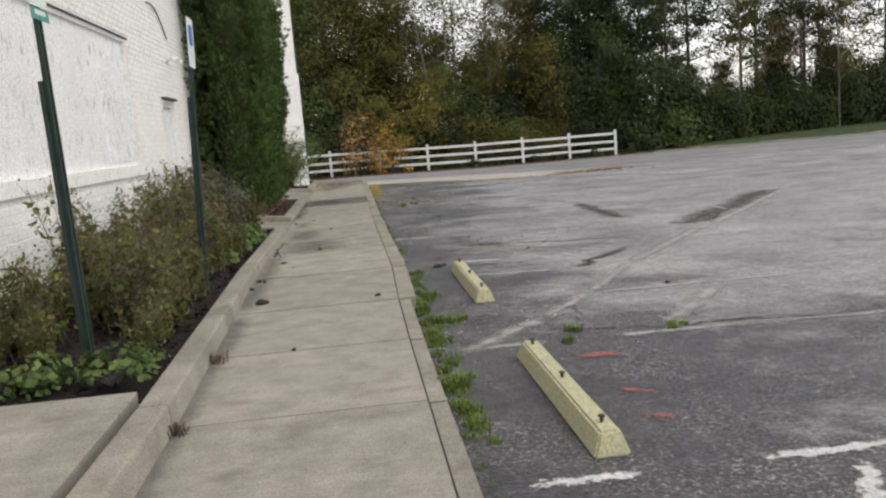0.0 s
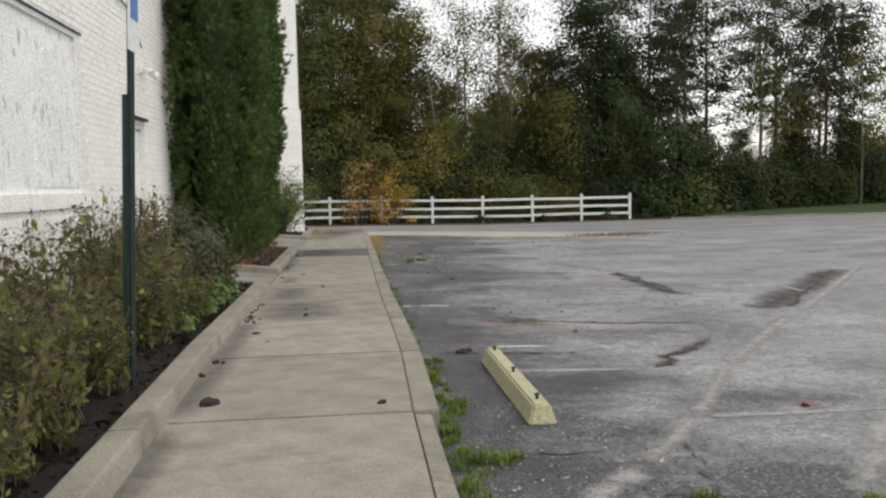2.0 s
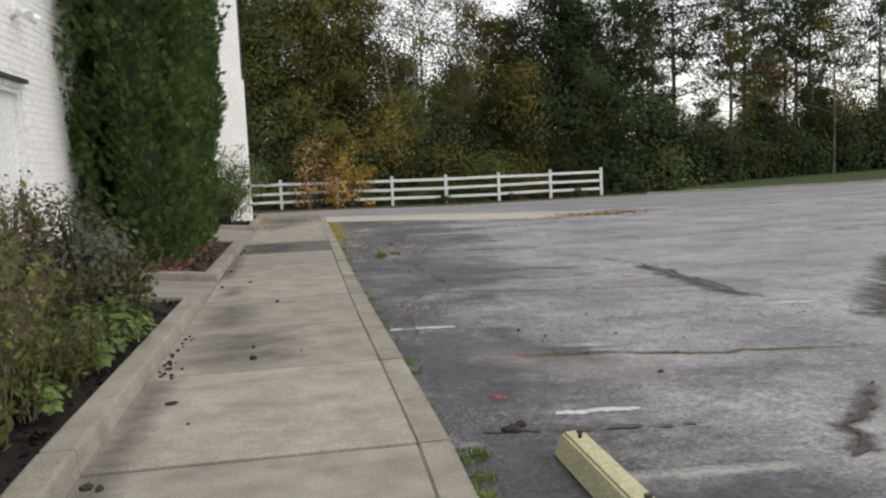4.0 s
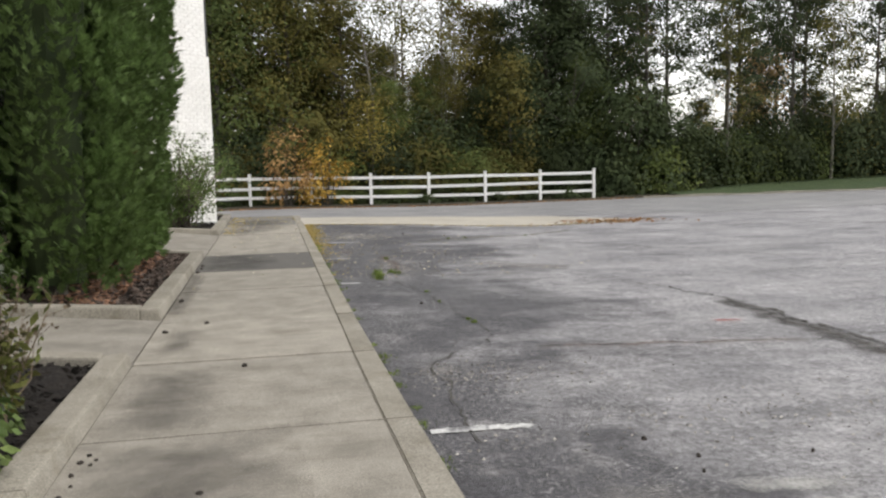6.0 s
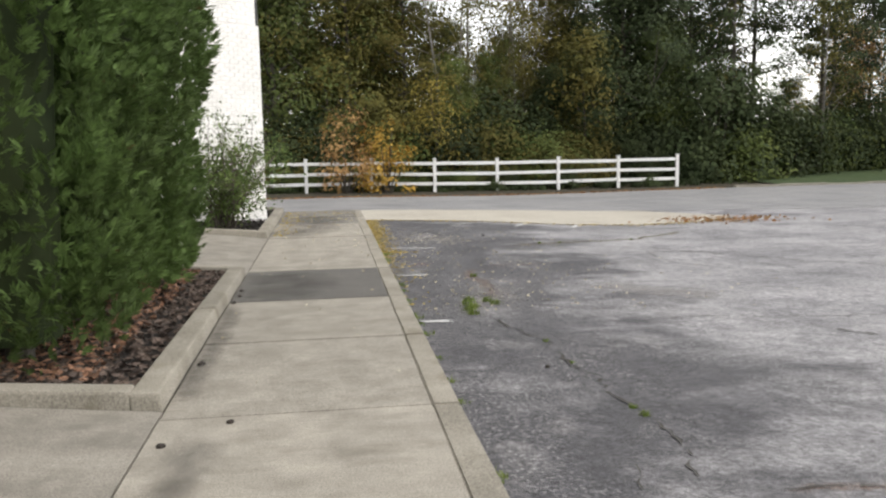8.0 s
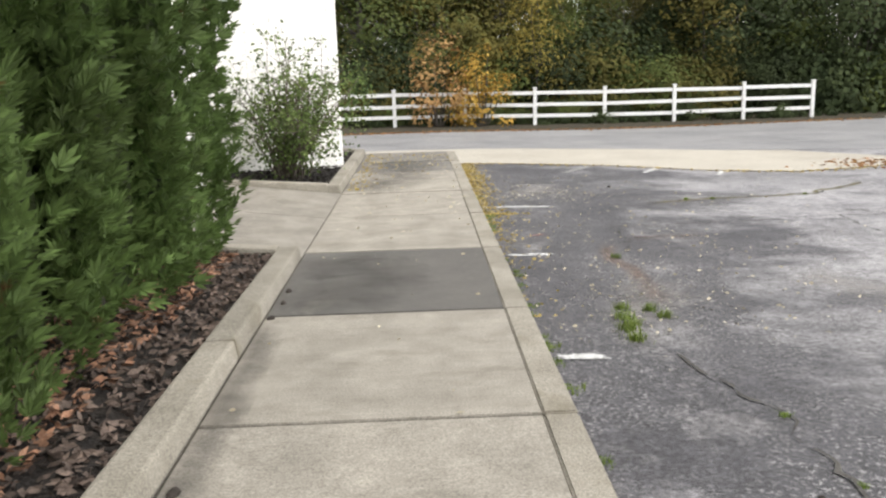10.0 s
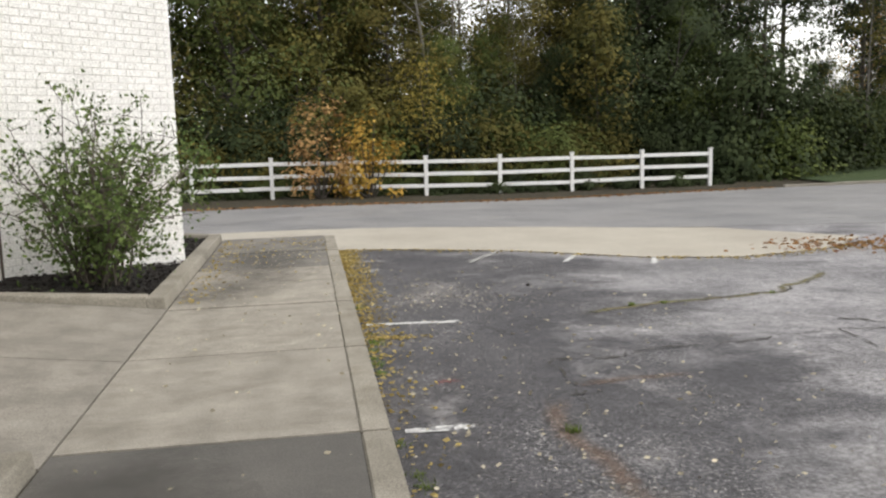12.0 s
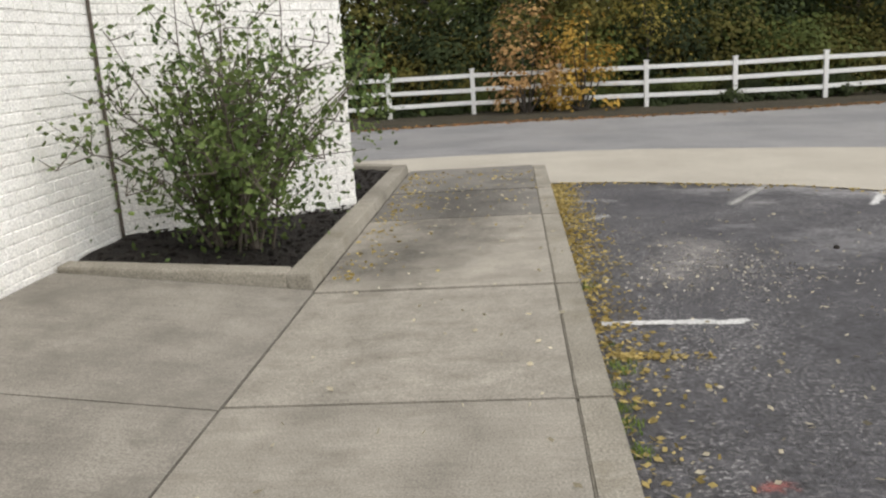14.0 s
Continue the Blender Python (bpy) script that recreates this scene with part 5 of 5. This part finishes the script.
for x, y, sc in ((0.32, 0.25, 0.7), (0.42, 0.22, 0.6), (0.5, 0.28, 0.5), (1.15, -0.75, 0.5), (2.0, -0.62, 0.4), (1.27, 9.35, 0.3), (1.18, 11.3, 0.25), (1.4, 4.93, 0.25), (1.6, 4.88, 0.25), (2.25, 4.72, 0.25), (1.27, -0.4, 0.5), (1.3, -0.45, 0.4), (2.04, -0.5, 0.4), (2.12, -0.52, 0.35), (1.25, 9.5, 0.25), (1.19, 10.6, 0.2), (0.86, 13.2, 0.5), (0.82, 12.95, 0.6), (0.79, 12.7, 0.6), (0.78, 12.5, 0.6), (0.84, 12.8, 0.5), (1.04, 13.15, 0.5), (1.1, 12.98, 0.5), (1.2, 14.85, 0.4), (2.9, 18.25, 0.35), (3.25, 18.3, 0.3), (4.6, 18.6, 0.3)):
    o = copy_thing(g0, pose(x, y, lot(x, y) - 0.004, 0, 0, W.uniform(0, 360)))
    o.scale = (sc, sc, sc)
for i in range(40):
    y = W.uniform(2.2, 19)
    x = 0.20 + abs(W.normal()) * 0.03 + SWAY.get(2.8, 0) * (1 if 1.5 < y < 5.5 else 0.2)
    o = copy_thing(g1, pose(x, y, lot(x, y) - 0.004, 0, 0, W.uniform(0, 360)))
    sc = W.uniform(0.25, 0.6)
    o.scale = (sc, sc, sc)

# ---- fallen leaves and litter ----


def strew(name, pts, size, material, label):
    ob = leaf_mesh(name, np.array(pts), size, W, material, flat=0.85, aspect=0.6)
    return tagged(ob, label, "leaves", kind="stuff")


pts = []
for i in range(2600):
    y = 23.3 - abs(W.normal()) * 3.6
    x = 0.18 + abs(W.normal()) * 0.16
    if y > 13:
        pts.append((x, y, lot(x, y) + 0.012))
for i in range(700):
    t = W.uniform(0, 1)
    x = 0.2 + 7.6 * t
    y = np.interp(x, [0, 1.1, 2.9, 4.4, 5.6, 7.4, 8.6], [23.4, 23.3, 22.6, 21.5, 21.2, 21.7, 22.8]) - abs(W.normal()) * 0.16
    pts.append((x, y, lot(x, y) + 0.02))
for i in range(260):
    x, y = -1.45 + abs(W.normal()) * 0.2, W.uniform(18.3, 23.2)
    pts.append((x, y, 0.012))
for i in range(160):
    x, y = W.uniform(-1.4, 0), 23.1 - abs(W.normal()) * 1.4
    pts.append((x, y, 0.012))
for i in range(150):
    x, y = 0.25 + abs(W.normal()) * 0.22, 17.3 + W.normal() * 0.035
    pts.append((x, y, lot(x, y) + 0.014))
strew("fallen_leaves", pts, 0.036, M_FALLEN, "small yellow leaves drifted along the kerb")
pts = []
for i in range(230):
    x, y = W.uniform(-1.4, 0.1), 23 - abs(W.normal()) * 5
    if y > 9:
        pts.append((x, y, 0.012))
for i in range(520):
    x, y = 0.25 + abs(W.normal()) * 1.8, W.uniform(12.5, 21)
    pts.append((x, y, lot(x, y) + 0.013))
strew("fallen_leaves", pts, 0.034, M_FALLEN_PALE, "pale fallen leaves scattered on concrete and asphalt")
pts = []
for i in range(1500):
    x = W.uniform(-6, 15)
    y = np.interp(x, [-14, 0, 8, 15], [34.0, 34.6, 35.4, 36.4]) + W.normal() * 0.22
    pts.append((x, y, lot(x, y) + 0.02))
for i in range(300):
    x, y = 7.9 + W.normal() * 0.7, 22.0 + W.normal() * 0.45
    pts.append((x, y, lot(x, y) + 0.02))
strew("leaf_litter", pts, 0.09, M_LITTER_RED, "rusty brown leaf litter along the lane's edge")

# dark clods and bits beside the kerb
clod_bm = bmesh.new()
bmesh.ops.create_icosphere(clod_bm, subdivisions=2, radius=1.0)
for v_ in clod_bm.verts:
    v_.co *= 1 + 0.45 * noise.noise(v_.co * 2.1)
clod = part("debris_clod", clod_bm, M_DEBRIS)
clod.matrix_basis = pose(-1.25, 3.9, 0.01)
clod.scale = (0.04, 0.03, 0.012)
tagged(clod, "dark clod of leaves and dirt on the sidewalk", "debris", "debris clods")
bits = [(-0.84, 4.95, 0.04), (-0.74, 7.55, 0.028), (-1.10, 9.18, 0.025), (-1.40, 8.87, 0.028), (-0.17, 1.15, 0.035), (-1.26, 1.32, 0.075), (-1.42, 2.63, 0.035), (-1.36, 2.6, 0.03), (-1.45, 2.16, 0.035), (-0.84, -0.61, 0.02), (-0.86, 5.35, 0.018), (-1.43, 10.45, 0.035), (-1.96, 9.38, 0.035), (-1.44, 13.32, 0.03), (-1.43, 13.01, 0.028), (-1.45, 12.66, 0.03), (-1.1, 3.46, 0.015), (-0.5, 5.1, 0.015), (0.60, 3.19, 0.06), (0.68, 3.28, 0.04), (2.63, 1.13, 0.03), (1.35, 5.9, 0.025), (1.5, 5.6, 0.02), (1.42, 5.4, 0.018), (2.1, 5.55, 0.02), (1.9, 4.2, 0.025), (0.98, 10.5, 0.025), (2.2, 19.6, 0.035)]
bits += [(-1.46 + abs(W.normal()) * 0.07, W.uniform(4.5, 6.0), W.uniform(0.010, 0.026)) for _ in range(24)]
for x, y, sc in bits:
    z = 0.006 if x < 0.1 else lot(x, y) + 0.006
    o = copy_thing(clod, pose(x, y, z, 0, 0, W.uniform(0, 360)))
    o.scale = (sc * 0.9, sc * W.uniform(0.4, 0.8), sc * 0.62)
for y in (-2.2, -0.75):
    o = tuft(pose(-1.38, y, 0.0), "dry grass clump growing at the kerb's foot", W, 60, 0.10, 0.035, M_SEED)

# ---- single bricks low on the splayed face ----
low_bricks = {}
for u0, u1, v0, v1 in near_cells:
    key = round(u1 - u0, 2)
    if key not in low_bricks:
        ln = u1 - u0
        i_ = 0.003
        vv = [(0, 0, 0), (ln, 0, 0), (ln, 0, 0.064), (0, 0, 0.064), (i_, -0.007, i_), (ln - i_, -0.007, i_), (ln - i_, -0.007, 0.064 - i_), (i_, -0.007, 0.064 - i_)]
        ff = [(4, 5, 6, 7), (0, 1, 5, 4), (1, 2, 6, 5), (2, 3, 7, 6), (3, 0, 4, 7)]
        me = bpy.data.meshes.new("brick")
        me.from_pydata(vv, [], ff)
        me.materials.append(M_BRICK)
        low_bricks[key] = me
    o = new("brick", low_bricks[key])
    o.parent = wall_splay
    p = A + along * u0 + outn * R.uniform(-0.002, 0.003)
    o.matrix_basis = Matrix.Translation((p.x, p.y, v0)) @ Matrix.Rotation(math.atan2(along.y, along.x), 4, "Z")
